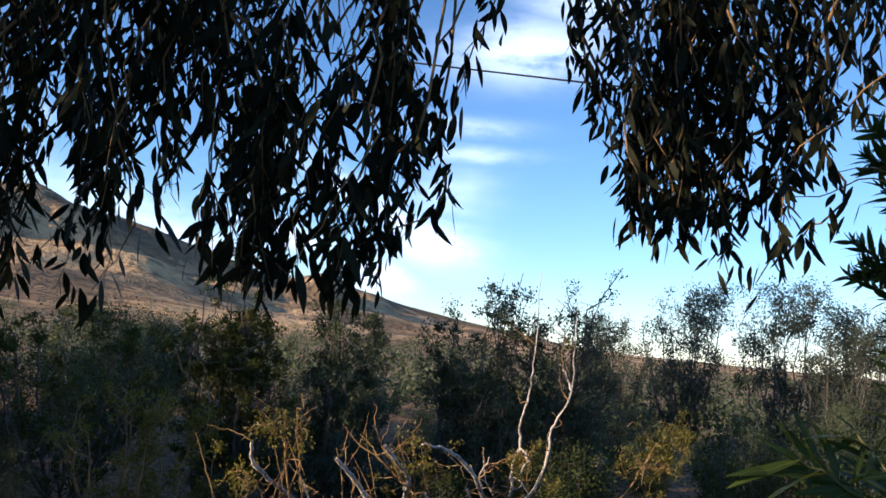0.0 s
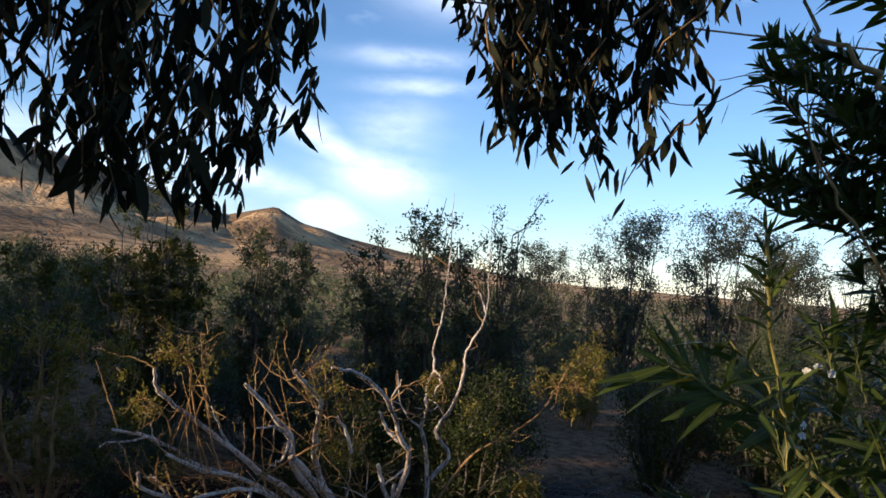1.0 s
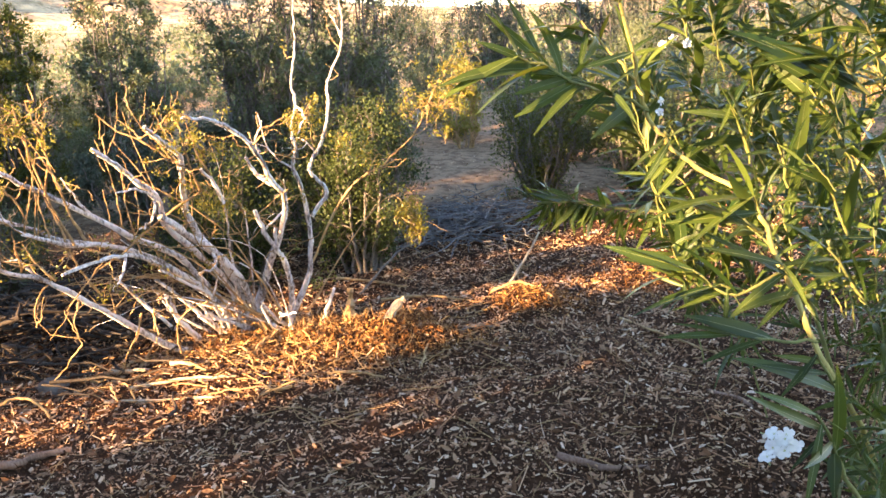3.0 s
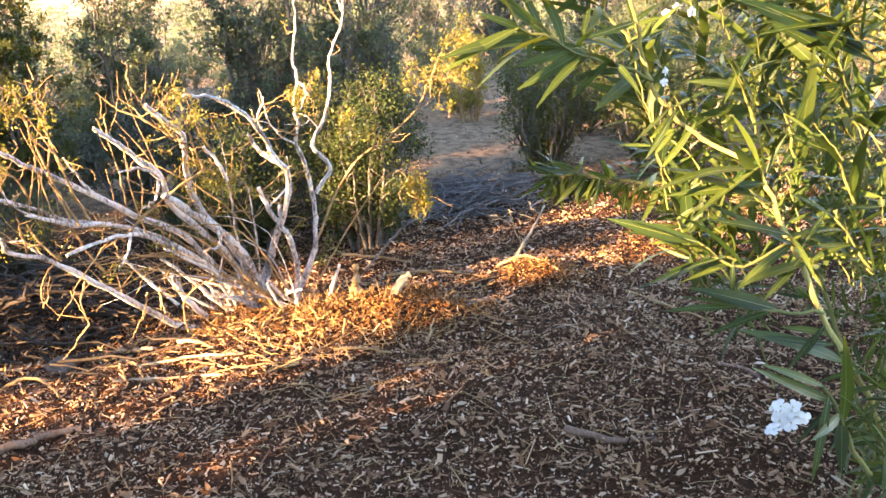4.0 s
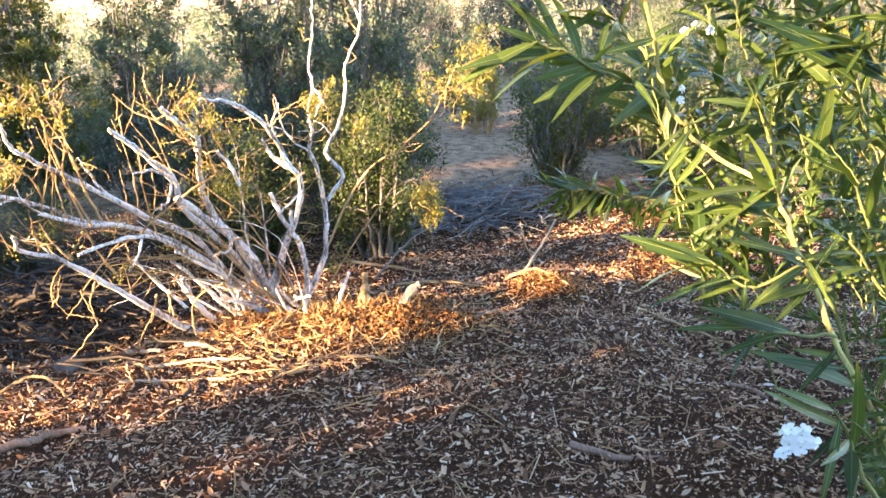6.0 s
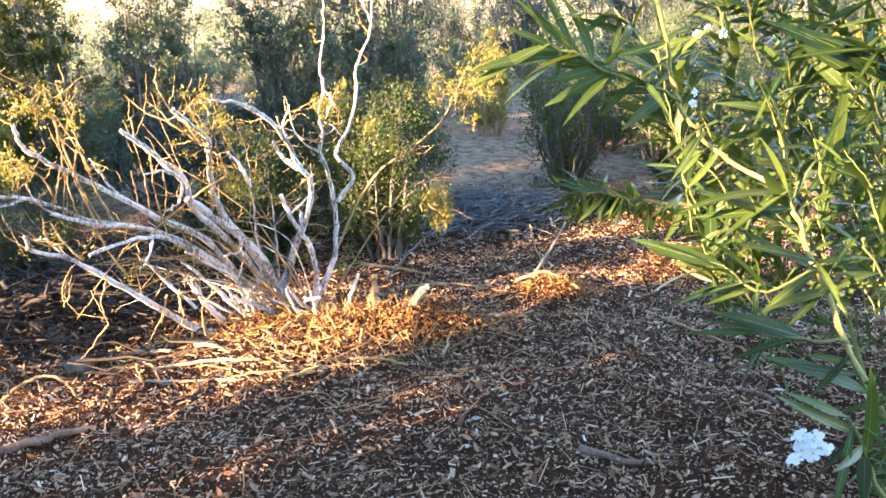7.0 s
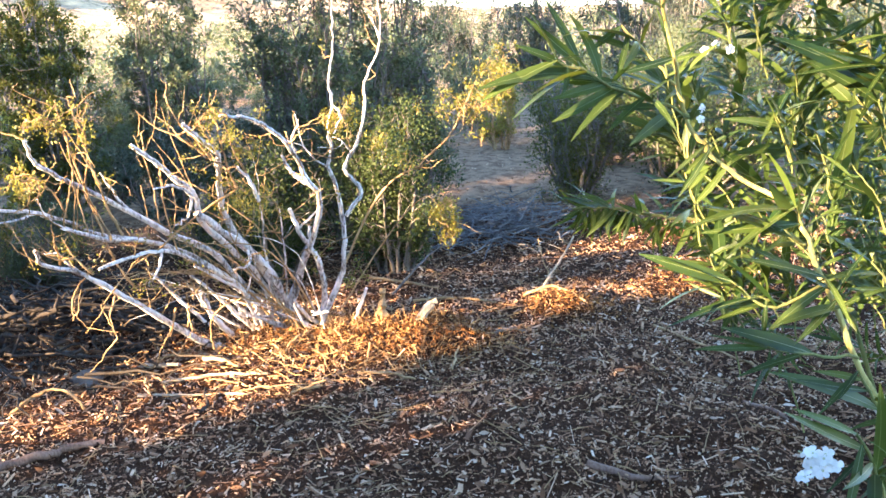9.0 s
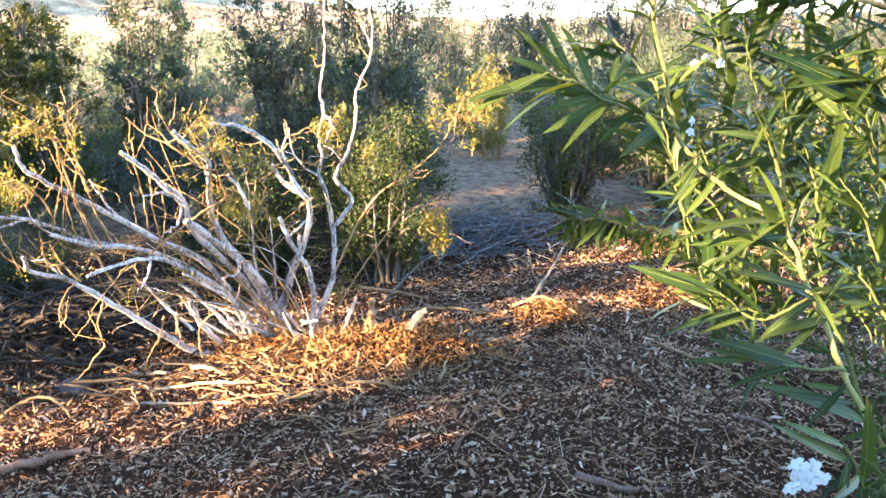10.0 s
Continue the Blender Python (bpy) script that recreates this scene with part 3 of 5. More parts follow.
    twig(0.0036, (-1.82, 3.30, 0.54), (-1.87, 3.26, 0.48), (-1.89, 3.23, 0.42), (-1.88, 3.20, 0.35))
    twig(0.0036, (-1.90, 3.20, 0.59), (-1.84, 3.09, 0.71), (-1.79, 3.00, 0.81))
    twig(0.0034, (-1.71, 3.10, 0.58), (-1.75, 3.04, 0.68), (-1.76, 3.00, 0.76))
    twig(0.0034, (-1.84, 3.20, 0.79), (-1.82, 3.10, 0.90), (-1.82, 3.00, 0.99))
    twig(0.0036, (-1.45, 3.60, 0.06), (-1.42, 3.52, 0.22), (-1.33, 3.46, 0.32), (-1.21, 3.40, 0.38))
    # stubs and suckers crowded at the root
    for _ in range(22):
        foot = np.add(base, (rng.normal(-0.12, 0.15), rng.normal(-0.02, 0.05), 0.02))
        tip = foot + (rng.uniform(-0.25, 0.15), rng.uniform(-0.25, 0.0), rng.uniform(0.12, 0.34))
        limb(rng.uniform(0.006, 0.013), (foot, (foot + tip) / 2 + rng.normal(0, 0.02, 3), tip), PALE_BARK, 0.6)
    # long straight dry twigs that stand up out of the fan
    for _ in range(26):
        line = lines[rng.integers(9, 22)]
        foot = line[rng.integers(len(line) // 3, len(line) - 1)]
        tip = foot + np.array((rng.uniform(-0.16, 0.10), rng.uniform(-0.1, 0.05), rng.uniform(0.1, 0.42)))
        limb(rng.uniform(0.0024, 0.0042), (foot, (foot + tip) / 2 + rng.normal(0, 0.012, 3), tip), TWIG_BARK, 0.4)
    # thin stems that spread low and wide
    for q in range(18):
        foot = np.add(base, (rng.normal(0, 0.07), rng.normal(0, 0.05), 0.02))
        tip = foot + (rng.uniform(-0.8, -0.1), rng.uniform(-0.7, -0.1), rng.uniform(0.2, 0.8))
        bow = (foot + tip) / 2 + (rng.normal(0, 0.06), rng.normal(0, 0.06), rng.uniform(-0.02, 0.2))
        lines.append(stem_part(root, (foot, bow, tip), rng.uniform(0.003, 0.006), PALE_BARK if q % 3 == 0 else TWIG_BARK))
    twigs, crown = Build(), Build()
    spots = []
    lines += forks
    for line in lines:
        for _ in range(3 if len(line) < 17 else 6):
            k = rng.integers(len(line) // 3, len(line))
            way = rng.normal(0, 0.7, 3) + (line[k] - line[k - 2]) * 6 + (0, 0, 0.2)
            way *= rng.uniform(0.06, 0.22) / np.linalg.norm(way)
            side = wobble(curve([line[k], line[k] + way * 0.5 + rng.normal(0, 0.02, 3), line[k] + way], 4), 0.004)
            side[:, 2] = side[:, 2].clip(0.02)
            tube(twigs, side, rng.uniform(0.0022, 0.0046), 0.0012, 4)
            spots += list(side[4:])
    # clusters of small yellow-green leaves, mostly high on the stems
    spots = np.array(spots)
    weight = np.where(spots[:, 0] > -0.9, 1.6, 1.0) * (spots[:, 2] > 0.3)
    hubs = spots[rng.choice(len(spots), 90, p=weight / weight.sum())]
    # thick golden sprays at the ends of some stems
    for mid, wide, count in (((-0.15, 4.2, 1.27), 0.055, 24), ((-0.17, 4.2, 1.15), 0.05, 18), ((-0.40, 4.2, 1.08), 0.04, 9), ((-0.28, 4.2, 1.02), 0.05, 10), ((-0.42, 4.2, 0.56), 0.04, 30), ((-0.38, 4.2, 0.47), 0.025, 18), ((-0.67, 4.1, 0.90), 0.06, 16),
                             ((-0.80, 3.8, 1.09), 0.045, 10), ((-0.87, 3.75, 1.08), 0.02, 4), ((-1.30, 3.45, 1.12), 0.045, 14), ((-1.19, 3.6, 1.0), 0.045, 8), ((-1.28, 3.6, 0.82), 0.05, 10), ((-1.21, 3.7, 0.72), 0.045, 12),
                             ((-1.79, 3.05, 1.16), 0.05, 9), ((-1.86, 3.0, 0.95), 0.05, 6), ((-1.66, 3.1, 1.2), 0.05, 4), ((-0.86, 4.1, 0.23), 0.03, 5), ((-2.0, 3.2, 0.98), 0.06, 7)):
        ends = np.asarray(mid) + rng.normal(0, wide, (count, 3))
        near = spots[np.argsort(((spots - mid) ** 2).sum(1))[:5]]
        for e in ends:
            from_at = near[rng.integers(0, 5)]
            if np.linalg.norm(from_at - e) > 0.14:
                from_at = e + rng.normal(0, 0.03, 3)
            tube(twigs, wobble(curve([from_at, (from_at + e) / 2 + (0, 0, 0.02), e], 3), 0.004), 0.0018, 0.0008, 4)
        hubs = np.vstack([hubs, ends, ends])
    n = 7600
    at = hubs[rng.integers(0, len(hubs), n)] + rng.normal(0, 0.017, (n, 3))
    scatter(crown, SPRIG_LEAF, SPRIG_FACES, turns(rng.normal(0, 1, (n, 3)) + (0, 0, 0.4), rng.uniform(0, 6.3, n)), at, rng.uniform(0.009, 0.022, n))
    tagged(part("twig_growth", twigs, TWIG_BARK, root, "dry orange-brown twigs"), kind="stuff")
    tagged(part("foliage", crown, SHRUB_LEAF, root, "small yellow-green leaves"), kind="stuff")


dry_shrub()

# green shrubs behind it
LIVE = "green many-stemmed desert shrub with small leaves"
bush("green_shrub", -0.80, 6.1, 2.06, 0.35, "slender tall grey-green shrub with an airy top", "shrub", SAGE_LEAF, GREY_BARK, 11, 9500, 0.026, 0.3, clump=0.024, seed=43)
bush("green_shrub", -1.72, 5.95, 1.86, 0.3, "slender grey-green shrub with a feathery top", "shrub", SAGE_LEAF, GREY_BARK, 10, 8000, 0.026, 0.25, clump=0.024, seed=44)
bush("green_shrub", -1.25, 5.75, 2.08, 0.75, "tall grey-green shrub with airy twig tips", "shrub", SAGE_LEAF, GREY_BARK, 16, 19000, 0.027, 0.12, seed=21)
bush("green_shrub", -2.76, 6.5, 1.86, 0.7, "olive-green shrub with a feathery pointed top", "shrub", SAGE_LEAF, GREY_BARK, 16, 22000, 0.028, 0.12, seed=22)
bush("green_shrub", -3.55, 6.0, 2.06, 0.85, LIVE, "shrub", MOSS_LEAF, GREY_BARK, 16, 30000, 0.029, 0.12, group="shrubs beyond the mulch", seed=23)
bush("green_shrub", -0.98, 6.5, 1.3, 0.45, LIVE, "shrub", SILVER_LEAF, GREY_BARK, 9, 6000, 0.034, 0.2, group="shrubs beyond the mulch", seed=24)
bush("green_shrub", -2.0, 5.25, 0.98, 1.3, LIVE, "shrub", SILVER_LEAF, GREY_BARK, 13, 18000, 0.026, 0.08, group="shrubs beyond the mulch", seed=25)
bush("green_shrub", -4.9, 5.9, 1.6, 1.8, LIVE, "shrub", MOSS_LEAF, GREY_BARK, 11, 8500, 0.036, 0.12, group="shrubs beyond the mulch", seed=26)
bush("green_shrub", -0.80, 5.0, 1.12, 0.55, "dense dark-green shrub close behind the dry one", "shrub", OLIVE_LEAF, GREY_BARK, 15, 24000, 0.022, 0.0, clump=0.045, seed=34)
bush("green_shrub", -1.5, 4.85, 0.85, 0.8, "low grey-green shrub close behind the dry one", "shrub", OLIVE_LEAF, GREY_BARK, 13, 17000, 0.022, 0.0, clump=0.04, seed=39)
bush("green_shrub", 0.40, 7.0, 1.14, 0.78, "dark-green airy shrub standing in shade beside the path", "shrub", MOSS_LEAF, GREY_BARK, 17, 15000, 0.024, 0.0, clump=0.06, seed=27)
bush("green_shrub", 1.25, 6.75, 1.2, 1.3, "dark olive shrub standing behind the oleander", "shrub", OLIVE_LEAF, GREY_BARK, 13, 14000, 0.032, 0.0, clump=0.06, seed=28)
bush("yellow_shrub", -3.3, 4.5, 1.15, 1.0, "yellow-green leafy shrub at the edge of the mulch", "shrub", SHRUB_LEAF, TWIG_BARK, 9, 5000, 0.03, 0.3, seed=29)
copy_thing(bush("yellow_shrub", 2.9, 7.6, 1.2, 1.2, "yellow-leaved shrub lit by the low sun", "shrub", SHRUB_LEAF, TWIG_BARK, 10, 4500, 0.038, 0.15, seed=36), Matrix.Translation(on_ground(1.9, 8.4, -0.03)) @ pose(0, 0, 0, 0, 0, 120) @ Matrix.Scale(0.75, 4))
bush("yellow_shrub", -0.28, 9.7, 1.0, 0.35, "golden-leaved shrub at the edge of the dirt path", "shrub", SHRUB_LEAF, TWIG_BARK, 7, 2600, 0.034, 0.1, seed=37)
# unseen low shrub, added to shade the hollow left of the dry shrub
bush("low_shrub", -2.98, 2.72, 0.58, 0.85, "low dense olive shrub added out of view to shade the mulch", "shrub", OLIVE_LEAF, GREY_BARK, 9, 6000, 0.03, 0.05, seed=38)
pale = bush("pale_tree", 0.2, 16.5, 3.0, 2.0, "slender grey-green tree with airy crown against the sky", "tree", SILVER_LEAF, GREY_BARK, 13, 15000, 0.05, 0.2, "grey-green trees beyond the path", 0.06, 0.03, 31)
for x, y, turn, big in ((1.9, 16.0, 80, 1.05), (3.3, 17.5, 200, 0.95), (-1.3, 17, 140, 0.78), (4.9, 18, 300, 1.0), (6.5, 17, 30, 0.9), (2.6, 14.5, 10, 0.8)):
    copy_thing(pale, Matrix.Translation(on_ground(x, y, -0.03)) @ pose(0, 0, 0, 0, 0, turn) @ Matrix.Scale(big, 4))
far_bush = bush("far_shrub", -6.4, 8.6, 1.55, 2.2, "dense olive shrub on the open ground", "shrub", SAGE_LEAF, GREY_BARK, 14, 20000, 0.036, 0.03, "shrubs on the open ground", 0.07, seed=33)
for x, y, turn, big in ((-4.3, 8.2, 40, 0.8), (-2.6, 9.6, 130, 0.5), (-8.2, 7.2, 220, 0.85), (-7.6, 11, 300, 0.9), (1.6, 9.4, 75, 0.7), (3.2, 9.8, 160, 0.85), (5.4, 10.5, 250, 0.9), (2.4, 12.6, 10, 0.75), (-4.9, 13, 95, 0.6),
                        (-10.5, 9.0, 20, 0.9), (-10, 13.5, 65, 1.0), (7.5, 12, 10, 1.0), (3.6, 6.6, 50, 0.8), (2.3, 5.8, 85, 0.6), (-6.2, 6.6, 15, 0.8), (-1.3, 9.9, 280, 0.45), (-3.6, 7.2, 310, 0.5),
                        (-1.9, 7.6, 100, 0.45), (0.5, 10.2, 190, 0.4), (-5.6, 5.0, 270, 0.6), (-7.2, 5.6, 120, 0.75), (-4.4, 4.3, 200, 0.45), (-2.9, 4.7, 330, 0.4), (-0.4, 10.5, 20, 0.38), (-1.5, 10.8, 250, 0.62), (-0.75, 12.2, 70, 0.6), (-2.2, 11.5, 190, 0.6), (-1.55, 8.6, 145, 0.5), (-2.4, 8.3, 20, 0.55), (-0.95, 7.7, 290, 0.3), (0.9, 8.6, 30, 0.62), (1.7, 7.7, 140, 0.66)):
    copy_thing(far_bush, Matrix.Translation(on_ground(x, y, -0.03)) @ pose(0, 0, 0, 0, 0, turn) @ Matrix.Scale(big, 4))


def open_scrub():
    """Low scrub scattered over the open desert."""
    global rng
    rng = np.random.default_rng(5)
    b = Build()
    n, each = 900, 110
    r, a = 16 * (14 ** rng.uniform(0, 1, n)), np.radians(rng.uniform(-55, 45, n))
    x, y = r * np.sin(a), r * np.cos(a)
    z = height(x, y)
    big = rng.uniform(0.3, 0.8, n) * (1 + r / 120)
    hub = np.repeat(np.stack([x, y, z], 1), each, 0)
    s = np.repeat(big, each)
    at = hub + rng.normal(0, 1, (n * each, 3)) * s[:, None] * (0.45, 0.45, 0.3) + np.stack([0 * s, 0 * s, 0.45 * s], 1)
    at[:, 2] = np.maximum(at[:, 2], hub[:, 2])
    scatter(b, SPRIG_LEAF, SPRIG_FACES, turns(rng.normal(0, 1, at.shape) + (0, 0, 0.5), rng.uniform(0, 6.3, len(at))), at, s * rng.uniform(0.12, 0.26, len(at)))
    tagged(part("open_scrub", b, SAGE_LEAF, None), "low olive scrub scattered over open desert ground", "scrub", kind="stuff")


open_scrub()

# ---- oleander ----


def leaf_meshes(prefix, mat, rib_mat, specs, rib):
    out = []
    for width, fold, droop, side in specs:
        v, f, rv, rf = long_leaf(width, fold, droop, side, 7, rib)
        b = Build()
        b.put(v, f, 0)
        if rib:
            b.put(rv, rf, 1)
        out.append(b.mesh(prefix, [mat, rib_mat] if rib else [mat]))
    return out


OLEANDER_SPECS = [(0.076, 0.25, 0.20, 0.05), (0.082, 0.18, 0.38, -0.10), (0.072, 0.3, 0.58, 0.12), (0.080, 0.16, 0.8, -0.08), (0.070, 0.32, 0.10, 0.03), (0.084, 0.2, 0.48, 0.16),
                  (0.125, 0.15, 0.22, 0.05), (0.115, 0.2, 0.4, -0.08), (0.12, 0.25, 0.1, 0.06), (0.054, 0.25, 0.16, 0.05), (0.058, 0.2, 0.28, -0.08), (0.05, 0.3, 0.08, 0.10)]
OLEANDER_MESHES = leaf_meshes("leaf", OLEANDER_LEAF_EACH, LEAF_RIB, OLEANDER_SPECS, 0.0045)


def place_leaf(mesh, root, at, turn, size):
    ob = new("leaf", mesh)
    ob.parent = root
    m = Matrix([list(row) for row in turn]).to_4x4()
    ob.matrix_basis = Matrix.Translation(Vector(at) - root.matrix_basis.translation) @ m @ Matrix.Scale(size, 4)
    return ob


def flowers(root, hub, count, spread, size, seed):
    """A cluster of white five-petalled flowers."""
    r = np.random.default_rng(seed)
    t = np.array((0.0, 0.25, 0.5, 0.72, 0.9, 1.0))
    w = np.array((0.07, 0.19, 0.34, 0.41, 0.33, 0.13))
    petal_v = np.stack([np.stack([side * w, t, 0.12 * abs(side) - 0.2 * t**2], 1) for side in (-1, 0, 1)], 1).reshape(-1, 3)
    petal_f = [(3 * i + q, 3 * i + q + 1, 3 * i + q + 4, 3 * i + q + 3) for i in range(5) for q in (0, 1)]
    for _ in range(count):
        way = r.normal(0, 1, 3) * 0.8 + (-0.4, -1.2, 0.8)
        way /= np.linalg.norm(way)
        at = np.add(hub, r.normal(0, spread, 3))
        side = np.cross(way, (0.2, 0.1, 1))
        side /= np.linalg.norm(side)
        up = np.cross(way, side)
        b = Build()
        tube(b, [at - way * size * 1.1, at - way * size * 0.4, at + way * size * 0.12], size * 0.08, size * 0.16, 6)
        flower = part("flower", b, THROAT, root, "white five-petalled flower")
        for q in range(5):
            a = q * 2 * np.pi / 5 + r.uniform(-0.12, 0.12)
            out = side * np.cos(a) + up * np.sin(a) + way * r.uniform(0.1, 0.45)
            b = Build()
            scatter(b, petal_v, petal_f, turns(out[None], np.array([0.25]), way), at[None], np.array([size * r.uniform(0.85, 1.1)]))
            part("petal", b, PETAL, flower)


def oleander():
    global rng
    rng = np.random.default_rng(3)
    base = on_ground(1.15, 2.35, -0.02)
    root = thing("oleander_shrub", base, "leafy green oleander shrub with long narrow leaves and white flowers", "shrub")
    singles = []

    def shoot(points, r, first, leaf_size, whorl=0.03, mat=GREEN_STEM, bend=0.010, hang=0.45, kinds=range(6)):
        """A sinuous shoot with whorls of three leaves, crowded towards its tip."""
        line = wobble(curve(points, 5), bend)
        b = Build()
        tube(b, line, r, r * 0.45, 6, 0.06)
        part("stem", b, mat, root)
        length = np.r_[0, np.cumsum(np.linalg.norm(np.diff(line, axis=0), axis=1))]
        s, turn = first * length[-1], rng.uniform(0, 6.3)
        while s < length[-1]:
            at = np.array([np.interp(s, length, line[:, c]) for c in range(3)])
            k = min(max(np.searchsorted(length, s), 1), len(line) - 1)
            ahead = line[k] - line[k - 1]
            ahead /= np.linalg.norm(ahead)
            side = np.cross(ahead, (0.3, 0.2, 0.9))
            side /= np.linalg.norm(side)
            other = np.cross(ahead, side)
            near_tip = s / length[-1]
            for q in range(3):
                if rng.random() < 0.22 * (1 - near_tip):
                    continue
                a = turn + q * 2.094 + rng.uniform(-0.4, 0.4)
                out = side * np.cos(a) + other * np.sin(a)
                way = out * rng.uniform(0.7, 1.15) + ahead * (0.15 + 1.0 * near_tip**3) + (0, 0, -hang + 0.5 * near_tip**2) + rng.normal(0, 0.22, 3)
                way[2] = max(way[2], -0.25) if hang < 0.2 else way[2]
                t = turns(way[None], np.array([rng.normal(0, 0.45)]), ahead + rng.normal(0, 0.25, 3))[0]
                singles.append((at, t, leaf_size * rng.uniform(0.6, 1.15) * (1 - 0.4 * max(0, near_tip - 0.9) * 10), kinds[rng.integers(0, len(kinds))]))
            turn += 1.05
            s += whorl * rng.uniform(0.7, 1.4) * (1.35 - 0.6 * near_tip)

    def spray(points, r, tips, mat=GREEN_STEM, kinds=(9, 11, 0, 10, 9)):
        """A short shoot that ends in a whorl of leaves, each reaching out to its tip."""
        b = Build()
        line = wobble(curve(points, 4), 0.003)
        tube(b, line, r, r * 0.6, 6, 0.06)
        part("stem", b, mat, root)
        for q, tip in enumerate(tips):
            hub = line[-1 - (2 * q) % 5]
            way = np.subtract(tip, hub)
            kind = kinds[q % 5]
            way += (0, 0, 0.6 * OLEANDER_SPECS[kind][2] * np.linalg.norm(way) * 0.5)
            singles.append((hub, turns(way[None], np.array([rng.normal(0, 0.5)]), np.array((0.1, -0.55, 1.0)) + rng.normal(0, 0.3, 3))[0], np.linalg.norm(way), kind))

    # the leading stem that rises over the mulch
    shoot([base, (0.881, 1.85, 0.457), (0.775, 1.75, 0.640), (0.699, 1.77, 0.792), (0.627, 1.80, 0.961), (0.567, 1.82, 1.094), (0.464, 1.84, 1.167), (0.400, 1.85, 1.221), (0.351, 1.85, 1.283), (0.318, 1.82, 1.355),
           (0.294, 1.78, 1.437), (0.25, 1.68, 1.6), (0.22, 1.6, 1.72)], 0.0075, 0.9, 0.105, 0.03, STRAW_STEM, 0.003, 0.15)
    # whorls along it and on the shoots beside it
    spray([(0.337, 1.84, 1.304), (0.247, 1.78, 1.350), (0.144, 1.70, 1.400), (0.055, 1.64, 1.440)], 0.0042, [(-0.081, 1.56, 1.384), (-0.034, 1.58, 1.349), (-0.043, 1.56, 1.453), (-0.010, 1.60, 1.468), (0.006, 1.60, 1.503), (0.017, 1.62, 1.536), (0.040, 1.66, 1.550), (0.118, 1.70, 1.518), (0.076, 1.58, 1.389), (-0.008, 1.52, 1.408), (0.114, 1.60, 1.456)], kinds=(0, 4, 1, 0, 9))
    spray([(0.201, 1.75, 1.372), (0.164, 1.72, 1.391)], 0.003, [(0.060, 1.64, 1.363), (0.055, 1.66, 1.320), (0.112, 1.62, 1.347), (0.129, 1.70, 1.438), (0.084, 1.66, 1.407), (0.200, 1.68, 1.431)], kinds=(0, 4, 2, 0, 1))
    spray([(0.296, 1.80, 1.319), (0.235, 1.76, 1.357)], 0.003, [(0.163, 1.68, 1.306), (0.190, 1.70, 1.390), (0.232, 1.66, 1.300), (0.268, 1.68, 1.327), (0.182, 1.70, 1.345)], kinds=(0, 4, 1, 2, 0))
    spray([(0.300, 1.80, 1.376), (0.245, 1.78, 1.435), (0.186, 1.76, 1.497)], 0.0035, [(0.127, 1.70, 1.449), (0.072, 1.68, 1.526), (0.111, 1.70, 1.487), (0.187, 1.70, 1.398), (0.234, 1.72, 1.523), (0.143, 1.72, 1.538), (0.207, 1.66, 1.442)], STRAW_STEM, kinds=(0, 1, 4, 2, 0))
    spray([(0.313, 1.82, 1.367), (0.294, 1.78, 1.431)], 0.004, [(0.190, 1.70, 1.402), (0.242, 1.74, 1.364), (0.337, 1.76, 1.398), (0.270, 1.76, 1.513), (0.376, 1.80, 1.464)])
    spray([(0.375, 1.85, 1.256), (0.382, 1.82, 1.244)], 0.0035, [(0.320, 1.78, 1.142), (0.295, 1.82, 1.171), (0.390, 1.80, 1.314), (0.436, 1.80, 1.281)])
    spray([(0.621, 1.78, 0.957), (0.516, 1.75, 0.915), (0.414, 1.72, 0.982)], 0.004, [(0.236, 1.68, 1.036), (0.279, 1.70, 1.052), (0.375, 1.72, 1.077), (0.251, 1.66, 0.999)], kinds=(0, 4, 0, 1, 5))
    spray([(0.542, 1.76, 0.916), (0.478, 1.74, 0.942)], 0.003, [(0.284, 1.68, 0.912), (0.379, 1.70, 0.897), (0.364, 1.72, 0.935), (0.478, 1.70, 0.839)])
    spray([(0.580, 1.82, 1.065), (0.555, 1.80, 1.118)], 0.004, [(0.502, 1.78, 1.241), (0.537, 1.76, 1.222), (0.477, 1.78, 1.178), (0.328, 1.70, 1.153), (0.367, 1.72, 1.077), (0.395, 1.70, 1.051), (0.601, 1.82, 1.182), (0.664, 1.84, 1.122)])
    spray([(0.581, 1.80, 1.037), (0.531, 1.78, 1.074)], 0.003, [(0.333, 1.72, 1.165), (0.426, 1.72, 1.110), (0.390, 1.74, 1.145), (0.480, 1.74, 1.023)])
    spray([(0.659, 1.78, 0.905), (0.613, 1.76, 0.976)], 0.004, [(0.444, 1.70, 1.033), (0.430, 1.72, 1.061), (0.508, 1.66, 0.923), (0.479, 1.68, 0.894), (0.546, 1.66, 0.871), (0.641, 1.66, 0.917), (0.694, 1.80, 1.025), (0.741, 1.78, 0.953)])
    spray([(0.687, 1.74, 0.805), (0.581, 1.70, 0.830), (0.483, 1.66, 0.859)], 0.004, [(0.335, 1.60, 0.880), (0.367, 1.62, 0.898), (0.405, 1.62, 0.908), (0.416, 1.62, 0.772), (0.420, 1.60, 0.830), (0.476, 1.64, 0.789)])
    spray([(0.709, 1.66, 0.724), (0.642, 1.62, 0.828)], 0.004, [(0.557, 1.55, 0.765), (0.517, 1.56, 0.821), (0.502, 1.58, 0.841), (0.567, 1.56, 0.848), (0.688, 1.56, 0.796), (0.584, 1.54, 0.808)])
